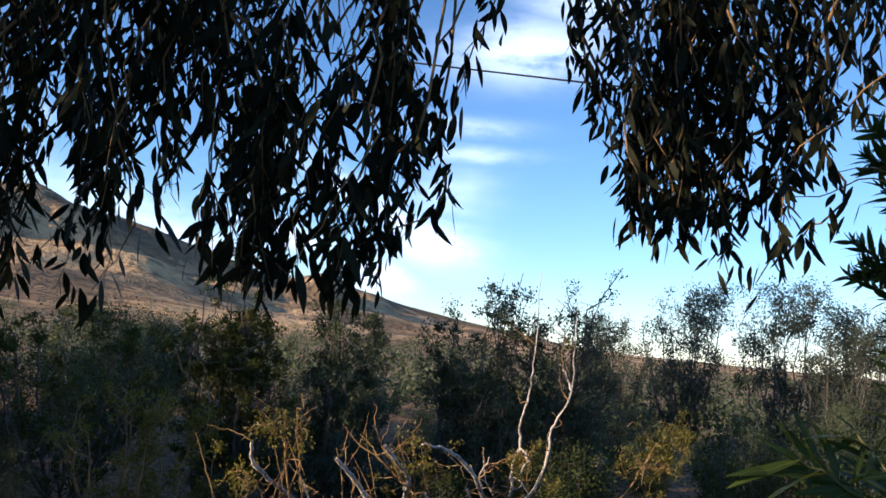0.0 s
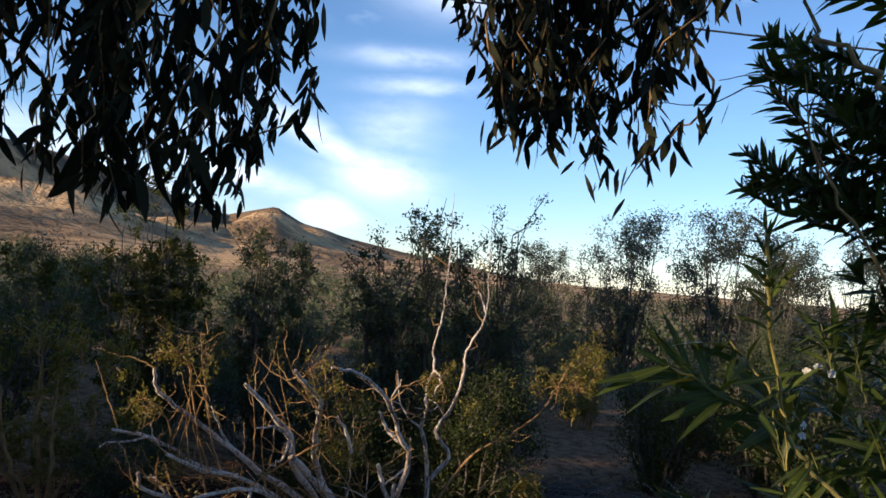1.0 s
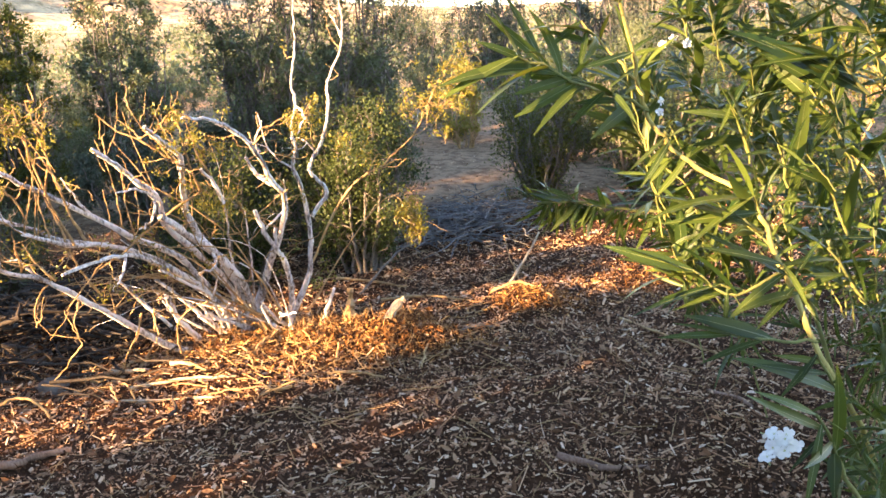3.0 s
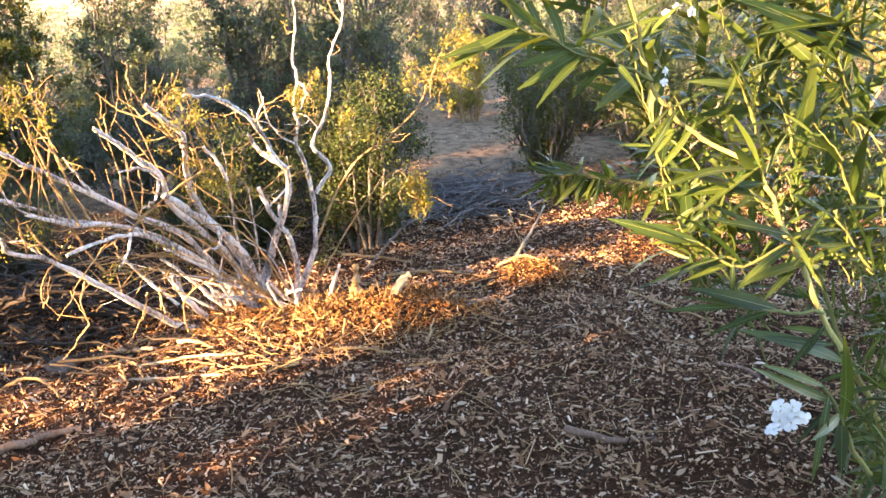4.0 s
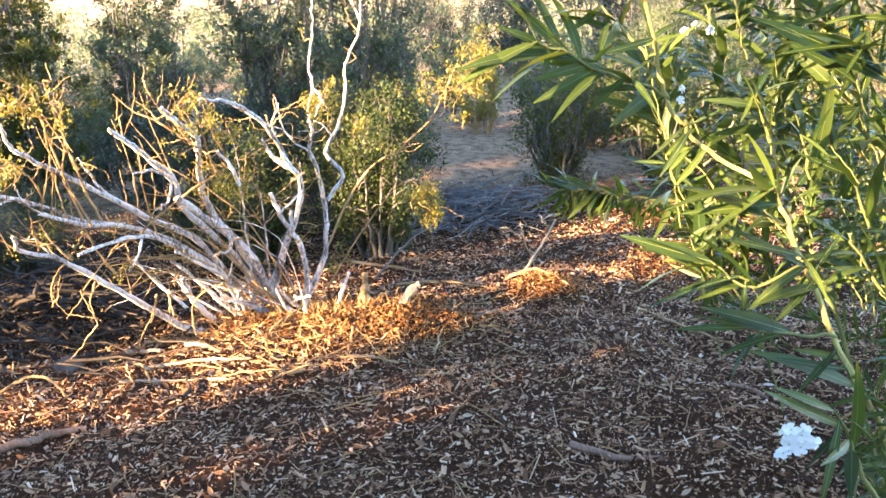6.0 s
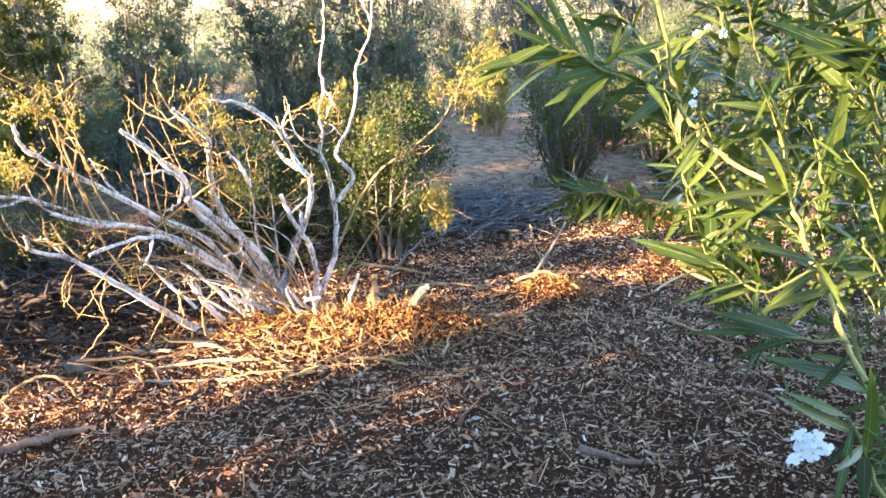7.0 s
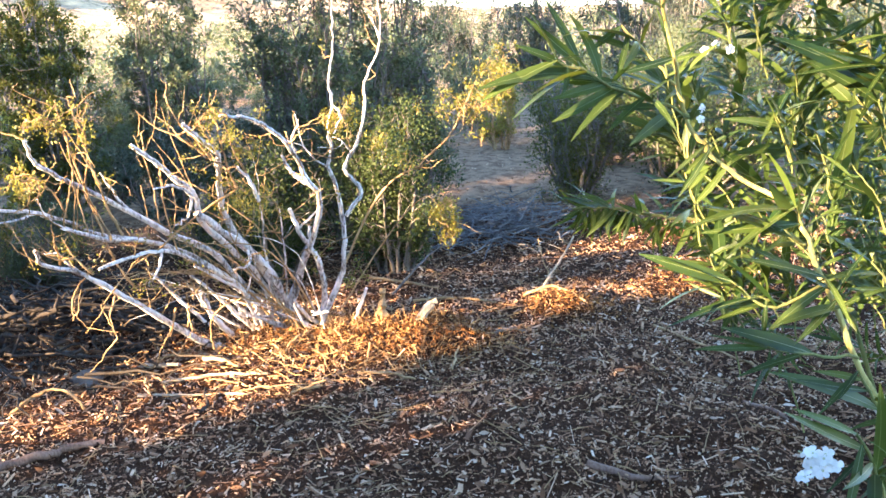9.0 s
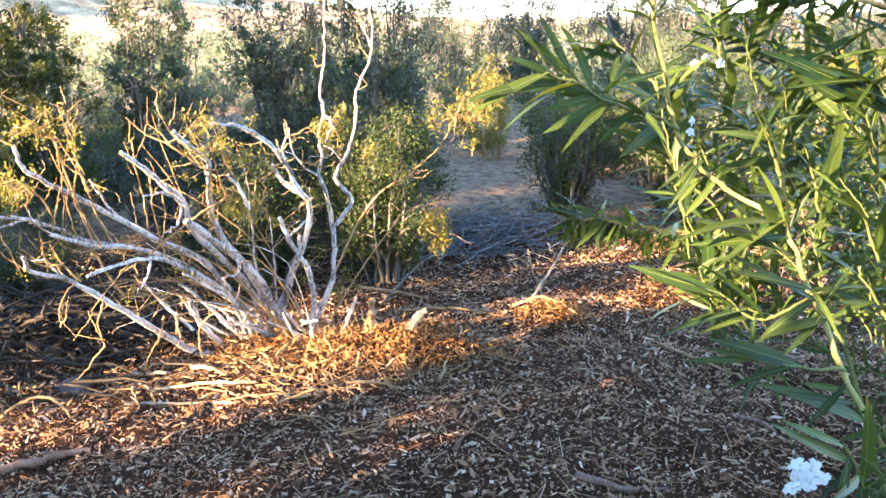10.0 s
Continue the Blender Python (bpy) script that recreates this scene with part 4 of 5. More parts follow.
    spray([(0.657, 1.40, 0.626), (0.574, 1.34, 0.764), (0.513, 1.28, 0.869)], 0.005, [(0.412, 1.22, 0.932), (0.394, 1.20, 0.922), (0.553, 1.26, 0.923), (0.481, 1.20, 0.742), (0.493, 1.20, 0.813), (0.559, 1.22, 0.859), (0.470, 1.24, 0.786), (0.520, 1.20, 0.783)])
    spray([(0.841, 1.95, 1.306), (0.749, 1.90, 1.396)], 0.005, [(0.560, 1.82, 1.399), (0.574, 1.84, 1.415), (0.540, 1.84, 1.456), (0.595, 1.84, 1.462), (0.641, 1.84, 1.429), (0.682, 1.84, 1.333), (0.768, 1.86, 1.441)])
    spray([(0.588, 1.95, 1.182), (0.526, 1.90, 1.300)], 0.004, [(0.465, 1.86, 1.335), (0.495, 1.86, 1.360), (0.540, 1.86, 1.331), (0.433, 1.84, 1.301), (0.570, 1.86, 1.279), (0.495, 1.84, 1.252)])
    spray([(0.678, 1.95, 1.102), (0.633, 1.90, 1.210)], 0.004, [(0.577, 1.86, 1.271), (0.661, 1.86, 1.279), (0.699, 1.88, 1.319), (0.552, 1.84, 1.218), (0.659, 1.86, 1.155), (0.693, 1.86, 1.168)])
    spray([(0.823, 1.95, 0.978), (0.744, 1.90, 1.119)], 0.004, [(0.626, 1.84, 1.163), (0.666, 1.84, 1.085), (0.771, 1.86, 1.189), (0.669, 1.84, 1.202), (0.791, 1.86, 1.103)])
    spray([(0.831, 1.85, 0.850), (0.725, 1.82, 0.992)], 0.004, [(0.625, 1.78, 1.065), (0.664, 1.76, 0.937), (0.770, 1.80, 1.045), (0.611, 1.76, 1.000), (0.753, 1.76, 0.922)])
    spray([(0.482, 2.00, 1.356), (0.426, 1.95, 1.422)], 0.004, [(0.356, 1.90, 1.451), (0.381, 1.90, 1.392), (0.459, 1.92, 1.457), (0.328, 1.90, 1.406), (0.468, 1.90, 1.399)])
    # a low shoot held out level, whose leaves hang
    level = [base, (0.85, 2.42, 0.80), (0.526, 2.45, 0.926), (0.422, 2.50, 0.922), (0.310, 2.52, 0.942), (0.210, 2.52, 0.960), (0.134, 2.50, 0.957)]
    spray(level, 0.007, [(0.073, 2.45, 1.032), (0.103, 2.45, 0.936), (0.116, 2.46, 1.004), (0.190, 2.48, 0.874)])
    line = curve(level[2:], 8)
    for q in range(110):
        at = line[rng.integers(0, len(line) - 3)]
        way = np.array((rng.normal(-0.25, 0.4), rng.normal(-0.15, 0.4), rng.uniform(-1.0, -0.25) if q % 5 else rng.uniform(0.1, 0.6)))
        singles.append((at, turns(way[None], np.array([rng.uniform(-1.2, 1.2)]), (0.2, -0.8, 0.4))[0], rng.uniform(0.06, 0.115), int(rng.integers(0, 6))))
    # ascending shoots of the crown behind
    for q in range(17):
        tip = np.array((rng.uniform(0.42, 0.95), rng.uniform(2.0, 2.6), rng.uniform(0.75, 1.5)))
        tip[0] = max(tip[0], 0.21 * tip[1] + 0.02 + 0.25 * max(0, 1.15 - tip[2]))
        start = tip + (rng.uniform(0.1, 0.3), rng.uniform(-0.05, 0.15), -rng.uniform(0.25, 0.45))
        shoot([start, (start + tip) / 2 + rng.normal(0, 0.025, 3), tip], 0.0028, 0.35, 0.092, 0.030, GREEN_STEM, 0.004, 0.28, (0, 9, 10, 1, 2, 5))
    # whorls set further back, which fill the crown
    for q in range(92):
        hub = np.array((rng.uniform(0.28, 1.0), rng.uniform(1.92, 2.35), rng.uniform(0.82, 1.55)))
        hub[0] = max(hub[0], 0.155 * hub[1] + 0.35 * max(0, 1.3 - hub[2]))
        stalk = hub + (rng.uniform(0.04, 0.12), rng.uniform(0, 0.08), -rng.uniform(0.12, 0.22))
        lean = (hub - stalk) / np.linalg.norm(hub - stalk)
        ways = [np.cross(lean, rng.normal(0, 1, 3)) for _ in range(rng.integers(6, 10))]
        tips = [hub + (w / np.linalg.norm(w) + lean * rng.uniform(-0.25, 0.55)) * rng.uniform(0.06, 0.11) for w in ways]
        spray([stalk, (stalk + hub) / 2 + rng.normal(0, 0.006, 3), hub], 0.0022, tips, GREEN_STEM if q % 4 else STRAW_STEM, (0, 10, 1, 9, 5))
    # low shoots over the mulch
    for q in range(8):
        tip = np.array((rng.uniform(0.62, 0.9), rng.uniform(1.45, 1.9), rng.uniform(0.35, 0.75)))
        tip[0] = max(tip[0], 0.43 * tip[1])
        start = tip + (rng.uniform(0.15, 0.3), rng.uniform(0.0, 0.25), -rng.uniform(0.2, 0.35))
        shoot([start, (start + tip) / 2 + rng.normal(0, 0.02, 3), tip], 0.0028, 0.35, 0.10, 0.032, GREEN_STEM, 0.004, 0.28, (0, 9, 10, 1, 2))
    # thick old limbs, sunlit, that carry the upper crown
    for line, thick in (([base, (1.25, 2.1, 0.8), (1.02, 1.95, 1.42), (0.6, 1.86, 1.60), (0.45, 1.86, 1.78), (0.35, 1.88, 1.97), (0.33, 1.9, 2.12)], 0.009), ([base, (1.42, 2.25, 0.9), (1.2, 1.98, 1.5), (0.95, 1.9, 1.68), (0.71, 1.85, 1.82), (0.57, 1.85, 1.96), (0.47, 1.87, 2.1), (0.36, 1.95, 2.25), (0.34, 2.0, 2.4)], 0.021),
                        ([(0.95, 1.9, 1.68), (0.88, 1.82, 1.9), (0.7, 1.8, 2.0), (0.5, 1.82, 2.12)], 0.012), ([(1.02, 1.95, 1.42), (0.82, 1.84, 1.61), (0.66, 1.8, 1.67), (0.54, 1.78, 1.65)], 0.008)):
        stem_part(root, line, thick, OLEANDER_BARK, "limb", 0.14)
    # upper crown: short leaves in crowded sprays, thinning out towards the open side
    edge_z, edge_x = (1.55, 1.66, 1.78, 1.86, 1.99, 2.19, 2.4), (0.52, 0.45, 0.36, 0.28, 0.21, 0.23, 0.28)
    for q in range(58):
        z = rng.uniform(1.5, 2.45)
        low = np.interp(z, edge_z, edge_x)
        tip = np.array((low + 0.02 + 0.75 * (q / 58) ** 1.3, rng.uniform(2.0, 2.5), z))
        start = tip + (rng.uniform(0.14, 0.24), rng.uniform(-0.08, 0.08), rng.uniform(-0.16, 0.02))
        shoot([(0.72 + rng.uniform(0, 0.2), 2.1, min(z, 2.0) - 0.2), start, tip], 0.0035, 0.5, 0.094, 0.015, bend=0.006, hang=0.12, kinds=(6, 1, 0, 8))
    stem_part(root, [(0.51, 2.12, 1.81), (0.3, 2.1, 2.12), (0.14, 2.1, 2.08), (0.01, 2.05, 2.07)], 0.003, TWIG_BARK, "twig")
    stem_part(root, [(0.5, 2.12, 1.95), (0.3, 2.1, 2.15), (0.16, 2.08, 2.14)], 0.0025, TWIG_BARK, "twig")
    # inner and outer shoots of the lower crown
    for q in range(18):
        start = np.add(base, (rng.uniform(-0.2, 0.5), rng.uniform(-0.3, 0.7), 0))
        tip = np.array((rng.uniform(0.8, 1.6), rng.uniform(1.7, 3.2), rng.uniform(0.3, 1.6)))
        tip[0] = max(tip[0], 0.25 * tip[1] + 0.28 * (1.5 - tip[2]) * 0.9)
        shoot([start, (start + tip) / 2 + (0.05, rng.normal(0, 0.08), 0.1), tip], 0.004, 0.5, 0.10, 0.028, bend=0.010, hang=0.3)
    eye_side = np.array([at[1] + 0.35 * abs(at[0]) for at, *_ in singles])
    order = np.argsort(eye_side)
    for k in order[:300]:
        at, t, size, kind = singles[k]
        place_leaf(OLEANDER_MESHES[kind], root, at, t, size)
    b = Build()
    more = [singles[k] for k in order[300:]]
    for kind, spec in enumerate(OLEANDER_SPECS):
        mine = [m for m in more if m[3] == kind]
        if not mine:
            continue
        v, f, rv, rf = long_leaf(*spec, 6, 0.0045)
        where, how, size = np.array([m[0] for m in mine]), np.array([m[1] for m in mine]), np.array([m[2] for m in mine])
        scatter(b, v, f, how, where, size)
        scatter(b, rv, rf, how, where, size, 1)
    tagged(part("leaves", b, [OLEANDER_LEAF, LEAF_RIB], root), kind="stuff")
    flowers(root, (0.446, 1.19, 0.866), 12, 0.018, 0.0135, 1)
    flowers(root, (0.41, 1.88, 1.42), 3, 0.014, 0.0105, 2)
    flowers(root, (0.37, 1.86, 1.30), 2, 0.010, 0.010, 3)


oleander()

# ---- eucalyptus: a tree beside the camera's stand, whose branches hang into view ----
GUM_SPECS = [(0.12, 0.15, 0.05, 0.12), (0.14, 0.1, 0.1, -0.16), (0.11, 0.2, -0.05, 0.25), (0.15, 0.12, 0.02, -0.05), (0.125, 0.18, 0.12, -0.25)]
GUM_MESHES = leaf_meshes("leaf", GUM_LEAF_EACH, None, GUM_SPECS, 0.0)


def eucalyptus():
    global rng
    rng = np.random.default_rng(8)
    base = on_ground(-2.9, -2.0, -0.05)
    root = thing("eucalyptus_tree", base, "weeping eucalyptus tree with sickle-shaped hanging leaves, darkened for shade", "tree")
    b = Build()
    tube(b, wobble(curve([base, (-2.8, -1.8, 1.2), (-2.45, -1.3, 2.6), (-2.2, -0.9, 4.2), (-2.1, -0.7, 5.6)], 8), 0.02), 0.19, 0.07, 12, 0.04)
    part("trunk", b, GUM_BARK, root)
    limbs = [[(-2.42, -1.2, 2.5), (-1.9, -0.2, 3.3), (-1.4, 0.8, 3.35), (-0.7, 1.5, 2.85)], [(-2.35, -1.1, 2.9), (-1.2, -0.2, 3.7), (-0.3, 0.8, 3.5), (0.1, 1.5, 2.9)],
             [(-2.42, -1.2, 2.5), (-2.5, 0.0, 3.2), (-2.2, 1.0, 3.1), (-1.6, 1.5, 2.6)], [(-2.25, -0.95, 3.9), (-3.2, -0.6, 4.6), (-4.2, -0.4, 4.2)], [(-2.3, -1.1, 3.3), (-2.0, -2.2, 4.0), (-1.6, -3.0, 3.6)],
             [(-2.2, -0.9, 4.2), (-1.6, 0.1, 4.8), (-1.0, 0.9, 4.5)]]
    for points in limbs:
        stem_part(root, points, 0.045, GUM_BARK, "limb", 0.2)
    limb_points = np.vstack([curve(p, 8) for p in limbs])
    twigs, leaves = Build(), []

    def strand(tip, top, gap=0.02, size=0.085, leafy=1.0):
        """A hanging twig from a limb down to its tip, with leaves along its lower part."""
        tip = np.asarray(tip, float)
        hook = tip + (rng.normal(0, 0.08), rng.normal(0, 0.08), top)
        near = limb_points[np.argmin(((limb_points - hook) ** 2).sum(1) + 0.15 * rng.random(len(limb_points)))]
        line = wobble(curve([near, hook, (hook + tip) / 2 + rng.normal(0, 0.05, 3), tip], 5), 0.012)
        tube(twigs, line, 0.005, 0.0012, 4)
        low = line[5:]
        length = np.r_[0, np.cumsum(np.linalg.norm(np.diff(low, axis=0), axis=1))]
        for s in np.arange(0.02, length[-1] + gap, gap):
            if rng.random() > leafy:
                continue
            at = np.array([np.interp(s, length, low[:, c]) for c in range(3)]) + rng.normal(0, 0.014, 3)
            a = rng.uniform(0, 6.3)
            way = np.array((np.cos(a), np.sin(a), 0)) * min(rng.gamma(2.0, 0.32), 1.0) + (0, 0, -1)
            leaves.append((at, turns(way[None], np.array([rng.uniform(0, 6.3)]), (0.3, 0.9, 0.1))[0], size * rng.uniform(0.5, 1.2), rng.integers(0, len(GUM_SPECS))))

    # the wide curtain and the smaller spray beside it: how low they hang, along x
    low_x, low_z = (-2.3, -1.68, -1.63, -1.55, -1.45, -1.40, -1.30, -1.20, -1.10, -1.04, -0.97, -0.85, -0.80, -0.76, -0.70, -0.62, -0.58), (1.6, 1.60, 1.66, 1.86, 1.70, 1.86, 1.88, 1.86, 1.68, 1.72, 1.67, 1.68, 1.74, 1.94, 1.94, 2.02, 2.15)
    for _ in range(98):
        x = rng.uniform(-2.3, -0.69)
        z = np.interp(x, low_x, low_z) + abs(rng.normal(0, 0.19)) * 1.2
        strand((x, 1.35 + rng.normal(0, 0.12), z), rng.uniform(0.45, 0.8), 0.0125, 0.066)
    for _ in range(9):
        x = rng.uniform(-1.12, -0.8)
        strand((x, 1.35 + rng.normal(0, 0.05), np.interp(x, low_x, low_z) + rng.uniform(0, 0.1)), rng.uniform(0.3, 0.5), 0.011, 0.07)
    low_x, low_z = (-0.42, -0.38, -0.32, -0.26, -0.20, -0.14, -0.08, -0.03, -0.01, 0.03, 0.14, 0.3), (2.0, 1.97, 1.88, 1.83, 1.85, 1.80, 1.76, 1.80, 1.95, 2.08, 2.16, 2.2)
    for _ in range(66):
        x = rng.uniform(-0.345, 0.02) if rng.random() < 0.9 else rng.uniform(0.0, 0.16)
        z = np.interp(x, low_x, low_z) + abs(rng.normal(0, 0.14))
        strand((max(x, -0.31), 1.45 + rng.normal(0, 0.06), z), rng.uniform(0.4, 0.75), 0.011, 0.052)
    for _ in range(26):
        x = rng.uniform(-2.0, -0.85)
        strand((x, 1.35 + rng.normal(0, 0.1), np.interp(x, (-2.3, -1.68, -1.46, -1.3, -1.1, -0.93, -0.8), (1.6, 1.58, 1.68, 1.84, 1.66, 1.66, 1.78)) + rng.uniform(0, 0.06)), 0.5, 0.05, 0.092, 0.7)
    # unseen strands, added towards the sun to shade the hanging curtain
    for _ in range(170):
        d, c = rng.uniform(-3.4, -1.7), rng.uniform(-2.7, -1.42)
        strand((0.77 * d + 0.64 * c, 0.64 * d - 0.77 * c, rng.uniform(2.05, 2.75)), rng.uniform(0.4, 0.7), 0.033, 0.12)
    # a low-hanging bough, added out of view so its shade dapples the mulch
    stem_part(root, [(-2.45, -1.2, 2.6), (-3.2, -0.3, 2.9), (-3.7, 0.5, 2.6), (-3.7, 1.2, 2.2)], 0.04, GUM_BARK, "limb", 0.2)
    limb_points = np.vstack([limb_points, curve([(-3.2, -0.3, 2.9), (-3.7, 0.5, 2.6), (-3.7, 1.2, 2.2)], 6)])
    for _ in range(80):
        d, c = rng.uniform(-2.9, -2.1), rng.uniform(-2.9, -2.4)
        strand((0.77 * d + 0.64 * c, 0.64 * d - 0.77 * c, rng.uniform(1.3, 1.5)), rng.uniform(0.15, 0.28), 0.02, 0.10)
    # unseen twigs added to shade the sunlit strip: reach across, tip height, depth, leaves
    for c0, c1, z0, deep, count in ((-3.75, -2.95, 1.362, 0.055, 620), (-3.95, -3.3, 1.58, 0.09, 520), (-3.0, -2.72, 1.545, 0.06, 200), (-3.12, -2.92, 0.95, 0.12, 160), (-3.32, -2.9, 0.76, 0.10, 240), (-3.25, -3.05, 1.13, 0.025, 30), (-3.7, -3.15, 0.90, 0.06, 130), (-3.85, -3.3, 0.80, 0.06, 90), (-4.45, -3.78, 1.37, 0.10, 1000), (-4.45, -3.72, 1.51, 0.10, 1000), (-4.3, -3.4, 1.64, 0.08, 560)):
        d = rng.uniform(-2.6, -2.4)
        rail = [(0.77 * d + 0.64 * c, 0.64 * d - 0.77 * c, z) for c, z in ((-2.5, z0 + 0.2), ((c1 - 2.5) / 2, z0 + 0.08), (c1, z0 + 0.02), (c0, z0))]
        rail = wobble(curve(rail, 6), 0.004)
        tube(twigs, rail, 0.004, 0.0015, 4)
        for _ in range(count):
            at = rail[rng.integers(12, len(rail))] + (rng.normal(0, 0.03), rng.normal(0, 0.03), rng.normal(0, deep / 2) + 0.02)
            leaves.append((at, turns((rng.normal(0, 0.5, 3) + (0, 0, -1))[None], np.array([rng.uniform(0, 6.3)]), (0.3, 0.9, 0.1))[0], 0.06 * rng.uniform(0.6, 1.2), rng.integers(0, len(GUM_SPECS))))
    # the rest of the crown, over and behind
    for _ in range(330):
        p = limb_points[rng.integers(0, len(limb_points))]
        tip = p + (rng.normal(0, 0.4), rng.normal(0, 0.4), -rng.uniform(0.3, 1.1))
        if tip[1] > -0.4:
            tip[2] = max(tip[2], 2.75)
        strand(tip, rng.uniform(0.3, 0.6), 0.04, 0.12, 0.9)
    tagged(part("twig_growth", twigs, TWIG_BARK, root), kind="stuff")
    # high crown overhead, unseen and added to dim the sky light below
    n = 5600
    a, r = rng.uniform(0, 6.283, n), np.sqrt(rng.uniform(0, 1, n))
    reach = 3.1 + 2.6 * (0.5 - 0.5 * np.sin(a + 0.3)) ** 1.5
    at = np.stack([-0.6 + r * reach * np.cos(a), -0.5 + r * reach * np.sin(a), 3.9 + 2.4 * rng.uniform(0, 1, n) * (1 - 0.5 * r)], 1)
    at += 0.35 * np.stack([smooth_noise(at[:, 0] * 3, at[:, 1] * 3, 1, 11), smooth_noise(at[:, 0] * 3, at[:, 1] * 3, 1, 12), smooth_noise(at[:, 0] * 2, at[:, 1] * 2, 1, 13)], 1)
    keep = smooth_noise(at[:, 0], at[:, 1], 0.7, 14) > -0.22
    at = at[keep]
    n = len(at)
    high = Build()
    v, f, _, _ = long_leaf(0.14, 0.15, 0.1, 0.1, 4)
    scatter(high, v, f, turns(rng.normal(0, 0.6, (n, 3)) + (0, 0, -1), rng.uniform(0, 6.3, n), (0.3, 0.9, 0.1)), at, rng.uniform(0.12, 0.24, n))
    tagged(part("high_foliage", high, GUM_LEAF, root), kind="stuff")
    for points in ([(-2.2, -0.9, 4.2), (-0.9, -0.6, 4.9), (0.8, -0.2, 5.0), (1.8, 0.4, 4.6)], [(-2.3, -1.1, 3.6), (-1.2, -2.4, 4.6), (0.6, -3.4, 4.9)], [(-2.1, -0.7, 5.4), (-3.6, -1.6, 5.6), (-4.6, -2.2, 5.0)],
                   [(-2.15, -0.8, 4.9), (-1.7, 0.9, 5.3), (-1.4, 2.0, 4.9)]):
        stem_part(root, points, 0.05, GUM_BARK, "limb", 0.2)
    order = np.argsort([abs(at[1] - 1.3) + 0.5 * abs(at[2] - 1.8) for at, *_ in leaves])
    for k in order[:300]:
        at, t, size, kind = leaves[k]
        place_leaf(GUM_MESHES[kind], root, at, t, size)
    b = Build()
    more = [leaves[k] for k in order[300:]]
    for kind, spec in enumerate(GUM_SPECS):
        mine = [m for m in more if m[3] == kind]
        v, f, _, _ = long_leaf(*spec, 5)
        scatter(b, v, f, np.array([m[1] for m in mine]), np.array([m[0] for m in mine]), np.array([m[2] for m in mine]))
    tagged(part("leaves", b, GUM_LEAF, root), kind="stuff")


eucalyptus()

# unseen shrubs added behind the camera's stand to shade the mulch
shade_caster = bush("hedge_shrub", -4.75, -0.62, 2.1, 1.35, "dense olive shrub added out of view to cast shade", "shrub", OLIVE_LEAF, GREY_BARK, 14, 7000, 0.078, 0.05, "row of shrubs behind the mulch", 0.07, seed=41)
for x, y, turn, big in ((-4.25, -1.2, 60, 0.98), (-3.7, -1.75, 300, 0.95), (-3.2, -2.3, 170, 0.95), (-2.5, -3.1, 250, 1.15), (-1.8, -3.9, 20, 1.2), (-1.1, -4.7, 95, 1.2)):
    copy_thing(shade_caster, Matrix.Translation(on_ground(x, y, -0.03)) @ pose(0, 0, 0, 0, 0, turn) @ Matrix.Scale(big, 4))

# enlarged copies to the side and behind, unseen, added to block sun and sky
for x, y, turn, tall in ((-5.8, 1.68, 200, 1.12), (-8.2, 2.7, 250, 1.7), (-9.9, 4.3, 20, 1.8), (-11.6, 0.5, 10, 1.6), (-5.0, -9.0, 70, 2.3), (-1.8, -9.8, 190, 2.6), (1.5, -9.5, 310, 2.0), (4.8, -8.5, 45, 1.8), (7.6, -6.5, 120, 1.7),
                         (9.4, -3.5, 240, 1.7), (9.8, 0.0, 330, 1.6), (9.6, 3.4, 85, 1.5), (-14.8, 4.2, 100, 3.0), (-12.6, 4.6, 200, 3.4)):
    copy_thing(shade_caster, Matrix.Translation(on_ground(x, y, -0.03)) @ pose(0, 0, 0, 0, 0, turn) @ Matrix.Scale(tall, 4))


# a stretched unseen copy, added to shade the shrubs beyond the dry one
copy_thing(shade_caster, Matrix.Translation(on_ground(-6.35, 1.75, -0.03)) @ pose(0, 0, 0, 0, 0, 30) @ Matrix.Diagonal((1.4, 1.4, 2.1, 1)))


def shade_wall():
    """Unseen plastered wall with a coping, added behind the shrubs to shade the mulch."""
    a, c = Vector((-5.05, -1.12, -0.2)), Vector((-1.3, -5.6, -0.2))
    along = (c - a).normalized()
    across = Vector((-along.y, along.x, 0))
    for name, low, high, half in (("wall_back", 0.0, 2.6, 0.1), ("wall_coping", 2.6, 2.67, 0.14)):
        b = Build()
        v = [p + across * w + Vector((0, 0, z)) for z in (low, high) for p, w in ((a, -half), (c, -half), (c, half), (a, half))]
        b.put(v, [(3, 2, 1, 0), (4, 5, 6, 7), (0, 1, 5, 4), (1, 2, 6, 5), (2, 3, 7, 6), (3, 0, 4, 7)])
        tagged(part(name, b, BLOCK, None, smooth=False), "plain plastered tan wall added out of view to cast shade", "wall", kind="structure")


shade_wall()

# ---- cable between two poles ----


def cable():
    root = thing("utility_cable", (-26, 12, 0), "thin dark overhead cable between two wooden poles", "cable")
    for x, top in ((-26, 8.3), (22, 3.4)):
        b = Build()
        tube(b, curve([(x, 12, -0.3), (x, 12, top + 0.4)], 4), 0.13, 0.1, 12)
        part("pole", b, GREY_BARK, root, "wooden pole")
    b = Build()
    tube(b, [(x, 12, 5.37 - 0.105 * x + 0.0004 * (x + 2) ** 2) for x in np.linspace(-26, 22, 40)], 0.014, 0.014, 6)
    part("cable", b, CABLE, root)


cable()

# ---- what lies on the ground ----


